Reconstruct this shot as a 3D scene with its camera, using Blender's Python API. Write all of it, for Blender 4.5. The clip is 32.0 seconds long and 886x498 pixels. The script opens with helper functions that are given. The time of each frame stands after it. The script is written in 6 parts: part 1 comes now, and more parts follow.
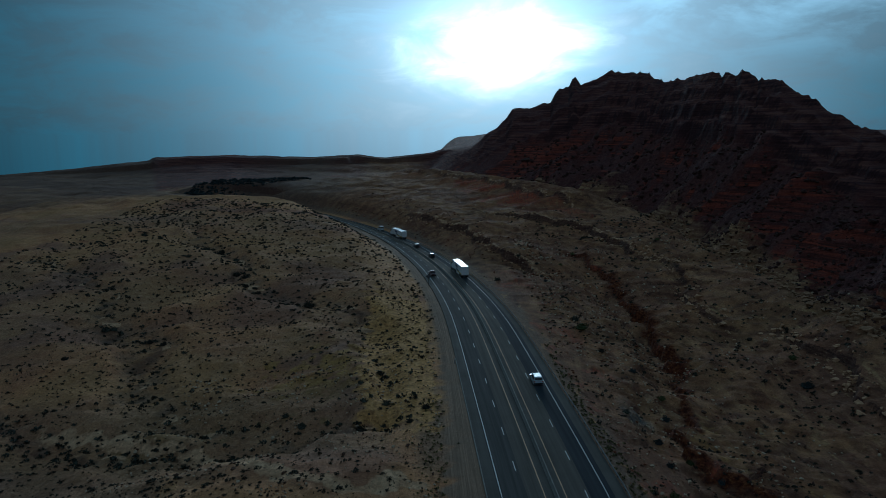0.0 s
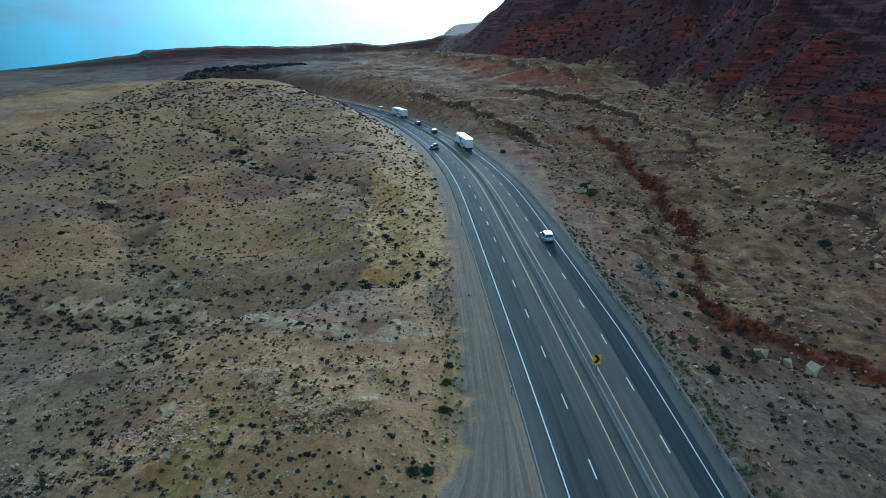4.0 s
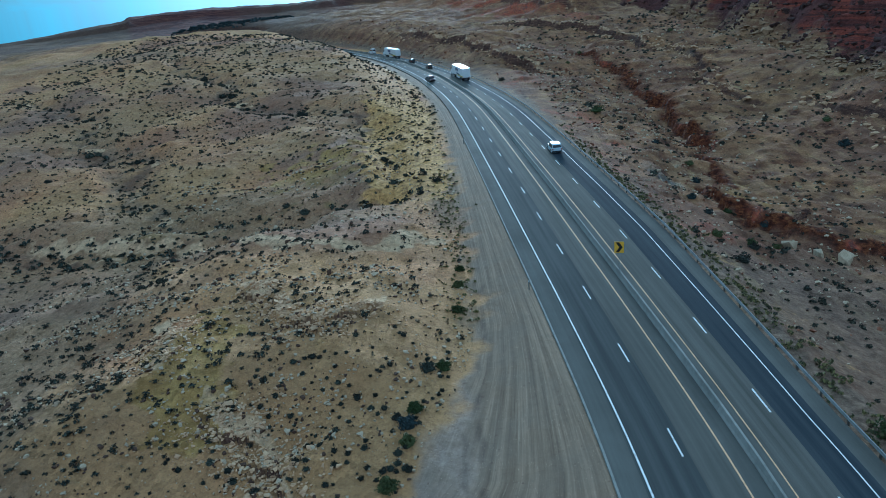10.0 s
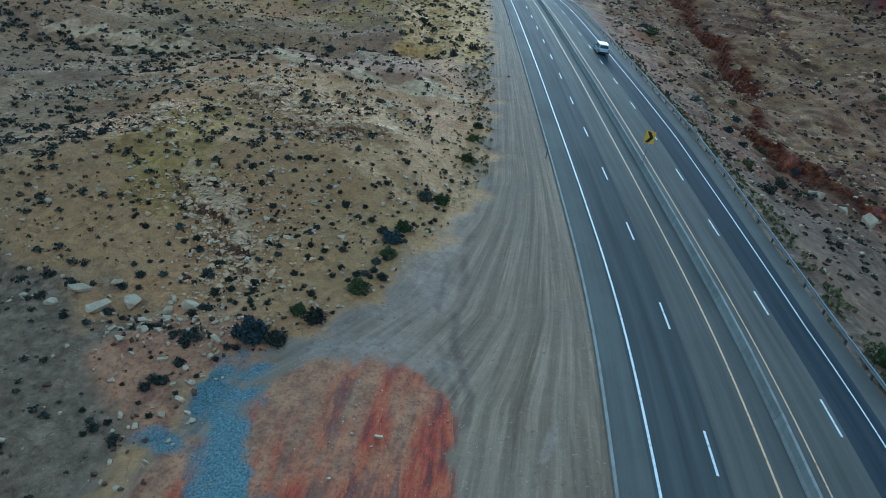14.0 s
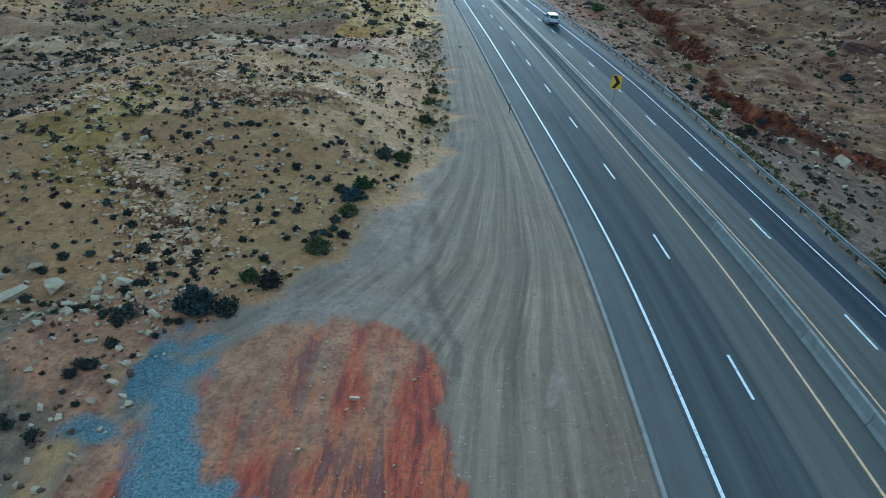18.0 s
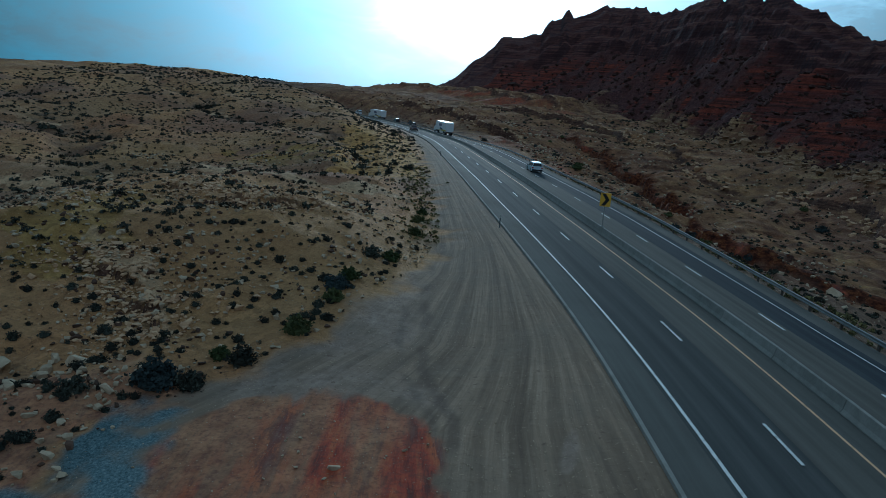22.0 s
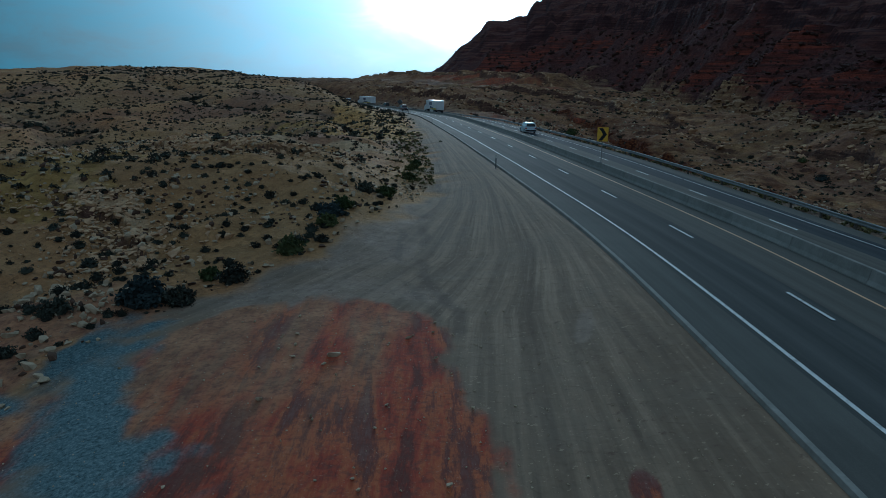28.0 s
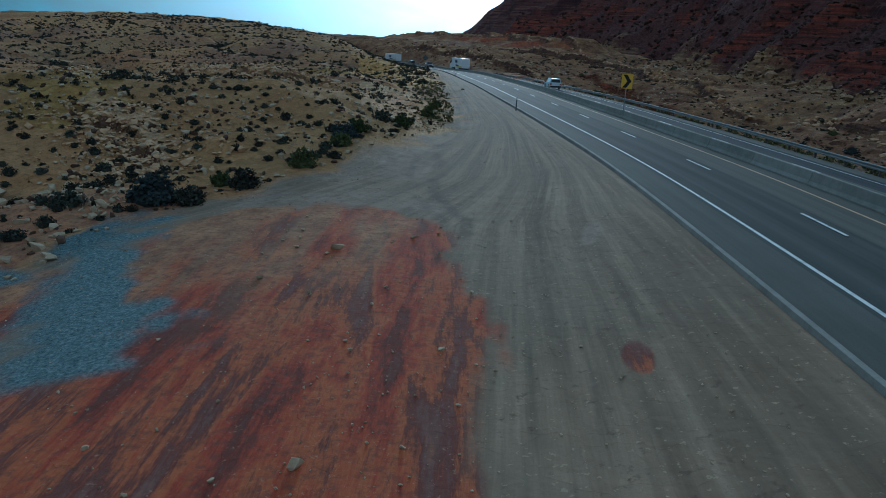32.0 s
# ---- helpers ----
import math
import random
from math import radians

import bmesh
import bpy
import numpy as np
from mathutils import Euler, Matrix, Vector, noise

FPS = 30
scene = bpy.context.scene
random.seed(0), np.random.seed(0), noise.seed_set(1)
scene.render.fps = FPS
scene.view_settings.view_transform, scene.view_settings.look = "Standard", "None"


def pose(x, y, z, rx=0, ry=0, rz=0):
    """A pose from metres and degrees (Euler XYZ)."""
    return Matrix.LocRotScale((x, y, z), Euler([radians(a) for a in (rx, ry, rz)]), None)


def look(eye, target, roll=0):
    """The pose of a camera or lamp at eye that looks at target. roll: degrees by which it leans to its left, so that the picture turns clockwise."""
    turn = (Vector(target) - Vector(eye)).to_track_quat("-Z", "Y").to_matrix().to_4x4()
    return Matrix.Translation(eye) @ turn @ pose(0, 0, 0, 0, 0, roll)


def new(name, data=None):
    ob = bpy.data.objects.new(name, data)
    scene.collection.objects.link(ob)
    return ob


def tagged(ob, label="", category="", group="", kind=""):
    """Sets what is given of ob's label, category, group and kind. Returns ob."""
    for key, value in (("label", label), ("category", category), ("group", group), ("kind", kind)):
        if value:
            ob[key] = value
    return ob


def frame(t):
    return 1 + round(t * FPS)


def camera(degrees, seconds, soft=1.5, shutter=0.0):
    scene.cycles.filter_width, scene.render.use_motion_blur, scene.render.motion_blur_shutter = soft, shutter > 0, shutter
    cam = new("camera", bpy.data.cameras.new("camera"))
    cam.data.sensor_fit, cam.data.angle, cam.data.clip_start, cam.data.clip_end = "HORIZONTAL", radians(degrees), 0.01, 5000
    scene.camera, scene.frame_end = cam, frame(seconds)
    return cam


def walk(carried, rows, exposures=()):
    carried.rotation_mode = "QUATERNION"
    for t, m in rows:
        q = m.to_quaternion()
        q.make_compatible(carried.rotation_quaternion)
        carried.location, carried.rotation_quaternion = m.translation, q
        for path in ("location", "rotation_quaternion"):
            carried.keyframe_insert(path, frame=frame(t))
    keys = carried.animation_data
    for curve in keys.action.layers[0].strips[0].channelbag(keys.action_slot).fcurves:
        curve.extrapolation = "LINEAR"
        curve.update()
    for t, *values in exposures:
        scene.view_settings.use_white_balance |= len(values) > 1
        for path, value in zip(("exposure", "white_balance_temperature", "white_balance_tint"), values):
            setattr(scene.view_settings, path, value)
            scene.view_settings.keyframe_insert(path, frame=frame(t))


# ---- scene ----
cam = camera(64.19, 32.0, soft=0.8)
PATH = [
    (0.0, pose(-13.06, -76.47, 48.21, 80.57, 0.56, 1.74)),
    (0.5, pose(-13.46, -76.00, 46.40, 78.98, 1.13, 3.06)),
    (1.0, pose(-13.92, -73.99, 43.89, 72.93, 3.00, 1.84)),
    (1.5, pose(-13.25, -71.73, 43.00, 74.33, 1.99, 0.67)),
    (2.0, pose(-12.40, -70.46, 41.59, 75.29, 1.29, -0.63)),
    (2.5, pose(-12.60, -70.33, 40.74, 71.95, 3.00, -0.51)),
    (3.0, pose(-12.96, -71.35, 40.14, 72.11, 0.51, 1.09)),
    (3.5, pose(-13.60, -72.38, 40.26, 72.64, 1.83, 1.58)),
    (5.5, pose(-14.55, -70.22, 36.97, 69.10, 0.60, 1.99)),
    (6.0, pose(-14.47, -70.14, 37.17, 72.69, -0.43, 1.76)),
    (6.5, pose(-14.10, -70.14, 35.58, 66.09, -0.15, 0.90)),
    (7.0, pose(-14.00, -70.14, 34.98, 67.74, -0.27, 0.72)),
    (7.5, pose(-14.23, -69.83, 33.91, 67.76, 0.53, 1.08)),
    (8.0, pose(-14.64, -69.06, 33.66, 66.88, -1.51, 2.32)),
    (8.5, pose(-15.48, -69.26, 32.08, 66.16, 4.15, 1.57)),
    (9.0, pose(-15.03, -68.67, 31.90, 66.61, 0.79, 1.78)),
    (9.5, pose(-14.29, -69.17, 31.03, 66.57, -2.33, 2.00)),
    (10.0, pose(-14.96, -68.51, 31.23, 68.56, 5.10, 0.74)),
    (10.5, pose(-14.11, -69.11, 30.86, 67.90, -1.22, 0.07)),
    (11.0, pose(-12.95, -70.93, 30.59, 67.04, -1.48, -2.59)),
    (11.5, pose(-12.51, -71.73, 30.37, 66.35, -3.34, -2.92)),
    (12.0, pose(-13.34, -69.88, 28.51, 65.34, 2.17, -3.46)),
    (12.5, pose(-13.04, -70.08, 27.32, 64.83, -5.22, -1.70)),
    (13.0, pose(-14.12, -68.36, 25.24, 64.43, -0.92, 0.67)),
    (13.5, pose(-15.73, -68.55, 24.42, 63.25, -0.59, 3.73)),
    (14.0, pose(-15.38, -68.11, 23.44, 61.64, -7.47, 6.55)),
    (14.5, pose(-15.09, -68.01, 22.93, 64.02, -6.13, 5.89)),
    (15.0, pose(-14.48, -67.78, 22.54, 68.08, -4.50, 3.34)),
    (15.5, pose(-15.11, -67.24, 21.47, 62.51, -1.62, 2.43)),
    (17.5, pose(-15.33, -65.45, 18.44, 64.81, -5.55, 1.46)),
    (18.0, pose(-15.37, -65.36, 17.55, 63.20, -4.02, 1.44)),
    (18.5, pose(-15.67, -64.97, 16.98, 65.54, -3.21, 1.32)),
    (19.0, pose(-15.68, -64.97, 16.53, 64.57, -1.38, 0.89)),
    (19.5, pose(-16.17, -65.72, 14.98, 79.96, -3.17, -0.91)),
    (20.0, pose(-16.66, -66.15, 13.75, 91.94, -5.90, -2.41)),
    (20.5, pose(-16.60, -65.82, 13.40, 91.62, -6.38, -2.16)),
    (21.0, pose(-15.94, -65.05, 13.31, 88.68, -4.59, -0.35)),
    (21.5, pose(-15.57, -64.70, 12.36, 80.40, -3.27, 0.87)),
    (22.0, pose(-15.46, -64.45, 11.79, 77.25, -4.62, 0.22)),
    (22.5, pose(-15.31, -64.41, 11.10, 76.54, -7.50, -0.57)),
    (23.0, pose(-15.32, -64.33, 10.66, 78.01, -3.48, -0.82)),
    (23.5, pose(-15.43, -64.19, 9.89, 77.92, -4.00, 0.31)),
    (24.0, pose(-15.43, -64.14, 9.58, 76.60, -3.28, 1.48)),
    (24.5, pose(-15.46, -64.15, 8.95, 76.45, -2.06, 1.43)),
    (26.5, pose(-15.31, -64.05, 8.00, 76.45, -4.96, 2.08)),
    (27.0, pose(-15.16, -63.82, 8.04, 75.31, -0.79, 0.61)),
    (27.5, pose(-15.17, -63.91, 7.72, 79.93, 0.21, -0.29)),
    (28.0, pose(-15.19, -63.80, 7.41, 76.65, -1.25, -0.69)),
    (28.5, pose(-15.06, -64.05, 7.06, 78.62, -4.08, -1.12)),
    (29.0, pose(-14.49, -64.10, 6.45, 75.49, -5.00, 0.75)),
    (29.5, pose(-14.50, -64.07, 6.51, 78.44, -1.64, -0.28)),
    (30.0, pose(-14.61, -64.13, 6.25, 77.17, -4.28, -0.65)),
    (30.5, pose(-14.53, -63.96, 5.89, 73.62, -0.70, 0.05)),
    (31.0, pose(-14.59, -64.12, 5.65, 75.75, -3.17, 2.05)),
    (31.5, pose(-14.64, -64.19, 5.63, 77.76, -2.78, 2.43)),
    (32.0, pose(-14.68, -64.18, 5.19, 73.87, -3.55, 1.50)),
]
EXPOSURES = [
    (0.0, -1.85, 4720, -2), (0.5, -1.3, 4700, -2), (1.0, -0.45, 4640, -3), (2.0, -0.3, 4600, -3), (3.0, 0.1, 4520, -4), (6.0, 0.28, 4460, -4), (8.0, 0.25, 4440, -4),
    (11.0, 0.48, 4450, -4), (15.0, 0.52, 4480, -4), (18.0, 0.6, 4560, -3), (19.0, 0.6, 4580, -3), (19.5, 0.0, 4660, -2), (20.0, -2.0, 4740, -2), (21.0, -2.0, 4740, -2), (21.6, -0.75, 4720, -2), (22.0, -0.82, 4740, -2),
    (24.0, -0.85, 4740, -2), (27.0, -0.85, 4740, -2), (28.0, -1.05, 4740, -2), (29.0, -0.5, 4740, -2), (30.0, -0.8, 4740, -2), (30.6, -0.4, 4740, -2), (31.0, -0.15, 4740, -2), (31.4, -0.25, 4740, -2), (32.0, -0.5, 4740, -2)]
walk(cam, PATH, EXPOSURES)

# ---- sky and light ----
SUN_AZ, SUN_EL = 2.5, 6.8
SUN_DIR = Vector((math.sin(radians(SUN_AZ)) * math.cos(radians(SUN_EL)), math.cos(radians(SUN_AZ)) * math.cos(radians(SUN_EL)), math.sin(radians(SUN_EL))))


class Nodes:
    """A small builder for node trees."""

    def __init__(self, tree):
        self.t = tree

    def add(self, kind, out=0, **kw):
        n = self.t.nodes.new(kind)
        for k, v in kw.items():
            if k == "ins":
                for i, s in v.items():
                    self.put(n.inputs[i], s)
            elif k == "operation":
                n.operation = v
            elif k == "blend_type":
                n.blend_type = v
            elif k == "data_type":
                n.data_type = v
            elif k == "attribute_name":
                n.attribute_name = v
            elif k == "sky_type":
                n.sky_type = v
            elif k == "feature":
                n.feature = v
        return n.outputs[out]

    def put(self, sock, s):
        if isinstance(s, bpy.types.NodeSocket):
            self.t.links.new(s, sock)
        else:
            sock.default_value = (*s, 1) if isinstance(s, tuple) and len(s) == 3 and sock.type == "RGBA" else s

    def math(self, op, a, b=0.0, c=0.0, clamp=False):
        n = self.t.nodes.new("ShaderNodeMath")
        n.operation, n.use_clamp = op, clamp
        for i, v in enumerate((a, b, c)):
            self.put(n.inputs[i], v)
        return n.outputs[0]

    def mix(self, f, a, b, blend="MIX"):
        n = self.t.nodes.new("ShaderNodeMix")
        n.data_type, n.blend_type, n.clamp_factor = "RGBA", blend, True
        self.put(n.inputs[0], f), self.put(n.inputs[6], a), self.put(n.inputs[7], b)
        return n.outputs[2]

    def ramp(self, f, stops, smooth=False):
        n = self.t.nodes.new("ShaderNodeValToRGB")
        el = n.color_ramp.elements
        n.color_ramp.interpolation = "EASE" if smooth else "LINEAR"
        while len(el) < len(stops):
            el.new(0.5)
        for e, (p, c) in zip(el, stops):
            e.position, e.color = p, (*c, 1) if isinstance(c, tuple) else (c, c, c, 1)
        self.put(n.inputs[0], f)
        return n.outputs[0]

    def noise(self, vec, scale, detail=4.0, rough=0.55, dist=0.0):
        return self.add("ShaderNodeTexNoise", ins={"Vector": vec, "Scale": scale, "Detail": detail, "Roughness": rough, "Distortion": dist})

    def scaled(self, vec, s):
        n = self.t.nodes.new("ShaderNodeMapping")
        self.put(n.inputs[0], vec)
        n.inputs["Scale"].default_value = s
        return n.outputs[0]


def make_sky():
    world = bpy.data.worlds.new("overcast_sky")
    scene.world, world.use_nodes = world, True
    t = world.node_tree
    n = Nodes(t)
    gen = n.add("ShaderNodeTexCoord")
    sep = t.nodes.new("ShaderNodeSeparateXYZ")
    t.links.new(gen, sep.inputs[0])
    up = n.math("MAXIMUM", sep.outputs[2], 0.0)
    flat = n.math("DIVIDE", 1.0, n.math("ADD", up, 0.55))
    comb = t.nodes.new("ShaderNodeCombineXYZ")
    n.put(comb.inputs[0], n.math("MULTIPLY", sep.outputs[0], flat))
    n.put(comb.inputs[1], n.math("MULTIPLY", sep.outputs[1], flat))
    n.put(comb.inputs[2], n.math("MULTIPLY", up, 3.5))
    big = n.noise(comb.outputs[0], 1.7, 6.0, 0.6, 0.3)
    small = n.noise(comb.outputs[0], 5.0, 8.0, 0.62, 0.5)
    cloud = n.math("ADD", n.math("MULTIPLY", big, 0.5), n.math("MULTIPLY", small, 0.5))
    cover = n.ramp(cloud, [(0.36, 0.0), (0.62, 1.0)], True)
    dot = t.nodes.new("ShaderNodeVectorMath")
    dot.operation = "DOT_PRODUCT"
    t.links.new(gen, dot.inputs[0])
    dot.inputs[1].default_value = SUN_DIR
    near = n.math("MAXIMUM", dot.outputs["Value"], 0.0)
    ox = n.math("SUBTRACT", sep.outputs[0], SUN_DIR.x)
    oz = n.math("MULTIPLY", n.math("SUBTRACT", sep.outputs[2], SUN_DIR.z), 1.9)
    off2 = n.math("ADD", n.math("MULTIPLY", ox, ox), n.math("MULTIPLY", oz, oz))
    off2 = n.math("MAXIMUM", n.math("ADD", off2, n.math("MULTIPLY", n.math("SUBTRACT", cloud, 0.47), 0.05)), 0.0)
    front = n.ramp(sep.outputs[1], [(0.0, 0.0), (0.5, 1.0)])
    wide = n.math("POWER", near, 4.5)
    mid = n.math("MULTIPLY", front, n.math("EXPONENT", n.math("MULTIPLY", off2, -7.0)))
    core = n.math("MULTIPLY", front, n.math("EXPONENT", n.math("MULTIPLY", off2, -110.0)))
    # cyan clear strips ahead and to the west, grey-white cloud overhead and round about
    thin = n.mix(n.math("POWER", near, 19.0), (0.036, 0.16, 0.21), (0.50, 0.86, 1.0))
    thick = n.mix(wide, (0.29, 0.325, 0.34), (1.22, 1.68, 1.84))
    ahead = n.ramp(dot.outputs["Value"], [(0.30, 0.0), (0.75, 1.0)], True)
    west = n.ramp(n.math("ADD", n.math("MULTIPLY", sep.outputs[0], 0.5), 0.5), [(0.20, 1.0), (0.33, 0.85), (0.54, 0.0)], True)
    deck = n.ramp(up, [(0.05, 0.0), (0.22, 0.85), (0.5, 1.0)], True)
    amount = n.math("MAXIMUM", n.math("MULTIPLY", n.math("MULTIPLY", n.math("MAXIMUM", cover, 0.35), deck), n.math("SUBTRACT", 1.0, west)), n.math("SUBTRACT", 1.0, ahead))
    veil = n.mix(amount, thin, thick)
    veil = n.mix(1.0, veil, n.ramp(cloud, [(0.36, 0.62), (0.47, 0.85), (0.53, 1.15), (0.62, 1.5)]), "MULTIPLY")
    glow = n.math("ADD", n.math("MULTIPLY", mid, 0.65), n.math("MULTIPLY", core, 3.6))
    glow = n.math("MULTIPLY", glow, n.ramp(cloud, [(0.34, 1.3), (0.62, 0.5)]))
    shine = t.nodes.new("ShaderNodeCombineColor")
    for k in range(3):
        n.put(shine.inputs[k], glow)
    burst = n.mix(1.0, veil, n.mix(1.0, shine.outputs[0], (1.5, 1.55, 1.55), "MULTIPLY"), "ADD")
    sky = t.nodes.new("ShaderNodeTexSky")
    sky.sky_type, sky.sun_disc = "NISHITA", False
    sky.sun_elevation, sky.sun_rotation = radians(SUN_EL), radians(SUN_AZ)
    sky.air_density, sky.dust_density = 1.0, 2.0
    clear = n.mix(1.0, (0, 0, 0), n.mix(1.0, sky.outputs[0], (0.0035, 0.004, 0.005), "MULTIPLY"), "ADD")
    total = n.mix(1.0, burst, clear, "ADD")
    bg = t.nodes["Background"]
    n.put(bg.inputs[0], total)
    bg.inputs[1].default_value = 1.3


make_sky()
sun = new("sun", bpy.data.lights.new("sun", "SUN"))
sun.data.energy, sun.data.angle, sun.data.color = 2.9, radians(13), (1.0, 0.93, 0.82)
sun.matrix_world = look(SUN_DIR * 500, (0, 0, 0))

# ---- materials ----
def material(name, rough=0.9, spec=0.25, metal=0.0):
    m = bpy.data.materials.new(name)
    m.use_nodes = True
    b = m.node_tree.nodes["Principled BSDF"]
    b.inputs["Roughness"].default_value, b.inputs["Specular IOR Level"].default_value, b.inputs["Metallic"].default_value = rough, spec, metal
    return m, Nodes(m.node_tree), b


def bump(n, b, height, strength=0.4, dist=0.05):
    n.put(b.inputs["Normal"], n.add("ShaderNodeBump", ins={"Strength": strength, "Distance": dist, "Height": height}))


def simple(name, col, rough=0.7, spec=0.3, metal=0.0, vary=0.15, scale=6.0, relief=0.0):
    """Paint, plastic or metal with faint dirt at two scales."""
    m, n, b = material(name, rough, spec, metal)
    pos = n.add("ShaderNodeTexCoord", out=3)
    a = n.noise(pos, scale, 5.0)
    c = n.noise(pos, scale * 7, 3.0)
    f = n.math("ADD", n.math("MULTIPLY", a, 0.65), n.math("MULTIPLY", c, 0.35))
    dark, light = tuple(v * (1 - vary) for v in col), tuple(min(1, v * (1 + vary)) for v in col)
    n.put(b.inputs["Base Color"], n.ramp(f, [(0.3, dark), (0.7, light)]))
    if relief:
        bump(n, b, c, relief, 0.02)
    return m


def ground_material():
    m, n, b = material("desert_ground", 0.95, 0.12)
    geo = n.add("ShaderNodeNewGeometry")
    z1 = n.add("ShaderNodeAttribute", attribute_name="zone_a")
    z2 = n.add("ShaderNodeAttribute", attribute_name="zone_b")
    s1, s2 = n.t.nodes.new("ShaderNodeSeparateColor"), n.t.nodes.new("ShaderNodeSeparateColor")
    n.put(s1.inputs[0], z1), n.put(s2.inputs[0], z2)
    gravel, red, blue = s1.outputs
    verge, rock, heights = s2.outputs
    z3 = n.add("ShaderNodeAttribute", attribute_name="zone_c")
    s4 = n.t.nodes.new("ShaderNodeSeparateColor")
    n.put(s4.inputs[0], n.add("ShaderNodeAttribute", attribute_name="zone_d"))
    s3 = n.t.nodes.new("ShaderNodeSeparateColor")
    n.put(s3.inputs[0], z3)
    nrm = n.t.nodes.new("ShaderNodeSeparateXYZ")
    n.put(nrm.inputs[0], n.add("ShaderNodeNewGeometry", out=3))
    big = n.noise(geo, 0.035, 6.0, 0.6, 0.6)
    mid = n.noise(geo, 0.35, 6.0, 0.6)
    fine = n.noise(geo, 4.5, 5.0, 0.65)
    grit = n.noise(geo, 22.0, 3.0, 0.7)
    # open hillside: tan, ochre and grey-rose soil
    soil = n.ramp(big, [(0.30, (0.385, 0.18, 0.088)), (0.45, (0.50, 0.255, 0.112)), (0.56, (0.55, 0.31, 0.132)), (0.70, (0.43, 0.20, 0.098))])
    soil = n.mix(n.ramp(mid, [(0.42, 0.0), (0.64, 0.6)]), soil, (0.51, 0.295, 0.138))
    soil = n.mix(n.ramp(mid, [(0.30, 0.35), (0.42, 0.0)]), soil, (0.15, 0.085, 0.052))
    soil = n.mix(n.ramp(fine, [(0.36, 0.6), (0.47, 0.0)]), soil, (0.15, 0.095, 0.065))
    # pull-out: grey gravel streaked along the wheel tracks
    s5 = n.t.nodes.new("ShaderNodeSeparateColor")
    n.put(s5.inputs[0], n.add("ShaderNodeAttribute", attribute_name="zone_e"))
    across, rut, bank = s5.outputs
    fan = n.add("ShaderNodeAttribute", out=3, attribute_name="zone_e")
    gsep = n.t.nodes.new("ShaderNodeSeparateXYZ")
    n.put(gsep.inputs[0], geo)
    lanes = n.t.nodes.new("ShaderNodeCombineXYZ")
    n.put(lanes.inputs[0], n.math("MULTIPLY", across, 14.0)), n.put(lanes.inputs[1], gsep.outputs[1])
    tr = n.scaled(lanes.outputs[0], (1.0, 0.03, 1.0))
    streak = n.noise(tr, 1.1, 6.0, 0.65)
    streak2 = n.noise(tr, 3.6, 4.0, 0.6)
    grav = n.ramp(streak, [(0.36, (0.150, 0.104, 0.069)), (0.5, (0.222, 0.155, 0.102)), (0.62, (0.315, 0.225, 0.151))])
    grav = n.mix(n.ramp(streak2, [(0.54, 0.0), (0.68, 0.45)]), grav, (0.42, 0.31, 0.215))
    grav = n.mix(n.ramp(streak2, [(0.32, 0.5), (0.45, 0.0)]), grav, (0.105, 0.075, 0.054))
    hair = n.noise(n.scaled(lanes.outputs[0], (1.0, 0.025, 1.0)), 8.0, 4.0, 0.6)
    grav = n.mix(n.ramp(hair, [(0.36, 0.16), (0.50, 0.0)]), grav, (0.13, 0.105, 0.07))
    grav = n.mix(n.ramp(hair, [(0.56, 0.0), (0.70, 0.16)]), grav, (0.38, 0.295, 0.205))
    grav = n.mix(n.ramp(grit, [(0.32, 0.3), (0.46, 0.0)]), grav, (0.14, 0.12, 0.10))
    blotch = n.noise(geo, 0.22, 5.0, 0.65, 0.5)
    grav = n.mix(n.ramp(blotch, [(0.42, 0.0), (0.66, 0.45)]), grav, (0.20, 0.155, 0.115))
    grav = n.mix(fan, grav, n.ramp(n.noise(geo, 1.6, 6.0, 0.7), [(0.34, (0.22, 0.16, 0.125)), (0.66, (0.40, 0.31, 0.245))]))
    grav = n.mix(n.math("MULTIPLY", rut, 0.5), grav, (0.085, 0.062, 0.05))
    # red spoil with mauve and orange drags
    drags = n.noise(n.scaled(geo, (1.0, 0.16, 1.0)), 0.6, 8.0, 0.72, 0.15)
    dirt = n.ramp(drags, [(0.32, (0.16, 0.085, 0.068)), (0.41, (0.14, 0.042, 0.032)), (0.47, (0.34, 0.066, 0.036)), (0.53, (0.42, 0.125, 0.052)), (0.58, (0.16, 0.052, 0.040)), (0.64, (0.19, 0.10, 0.082)), (0.72, (0.38, 0.15, 0.07))])
    dirt = n.mix(n.math("MULTIPLY", s4.outputs[1], 0.8), dirt, n.ramp(n.noise(geo, 0.9, 6.0, 0.7), [(0.34, (0.19, 0.11, 0.065)), (0.5, (0.34, 0.195, 0.105)), (0.66, (0.48, 0.27, 0.14))]))
    dirt = n.mix(n.ramp(fine, [(0.36, 0.6), (0.52, 0.0)]), dirt, (0.13, 0.06, 0.048))
    dirt = n.mix(n.ramp(n.noise(geo, 10.0, 4.0, 0.75), [(0.60, 0.0), (0.70, 0.55)]), dirt, (0.46, 0.30, 0.21))
    chips = n.ramp(n.noise(geo, 9.0, 6.0, 0.8), [(0.34, (0.035, 0.058, 0.064)), (0.50, (0.12, 0.172, 0.185)), (0.66, (0.26, 0.315, 0.315))])
    green = n.ramp(n.noise(geo, 0.9, 5.0, 0.65), [(0.35, (0.28, 0.155, 0.065)), (0.50, (0.56, 0.32, 0.11)), (0.70, (0.64, 0.39, 0.155))])
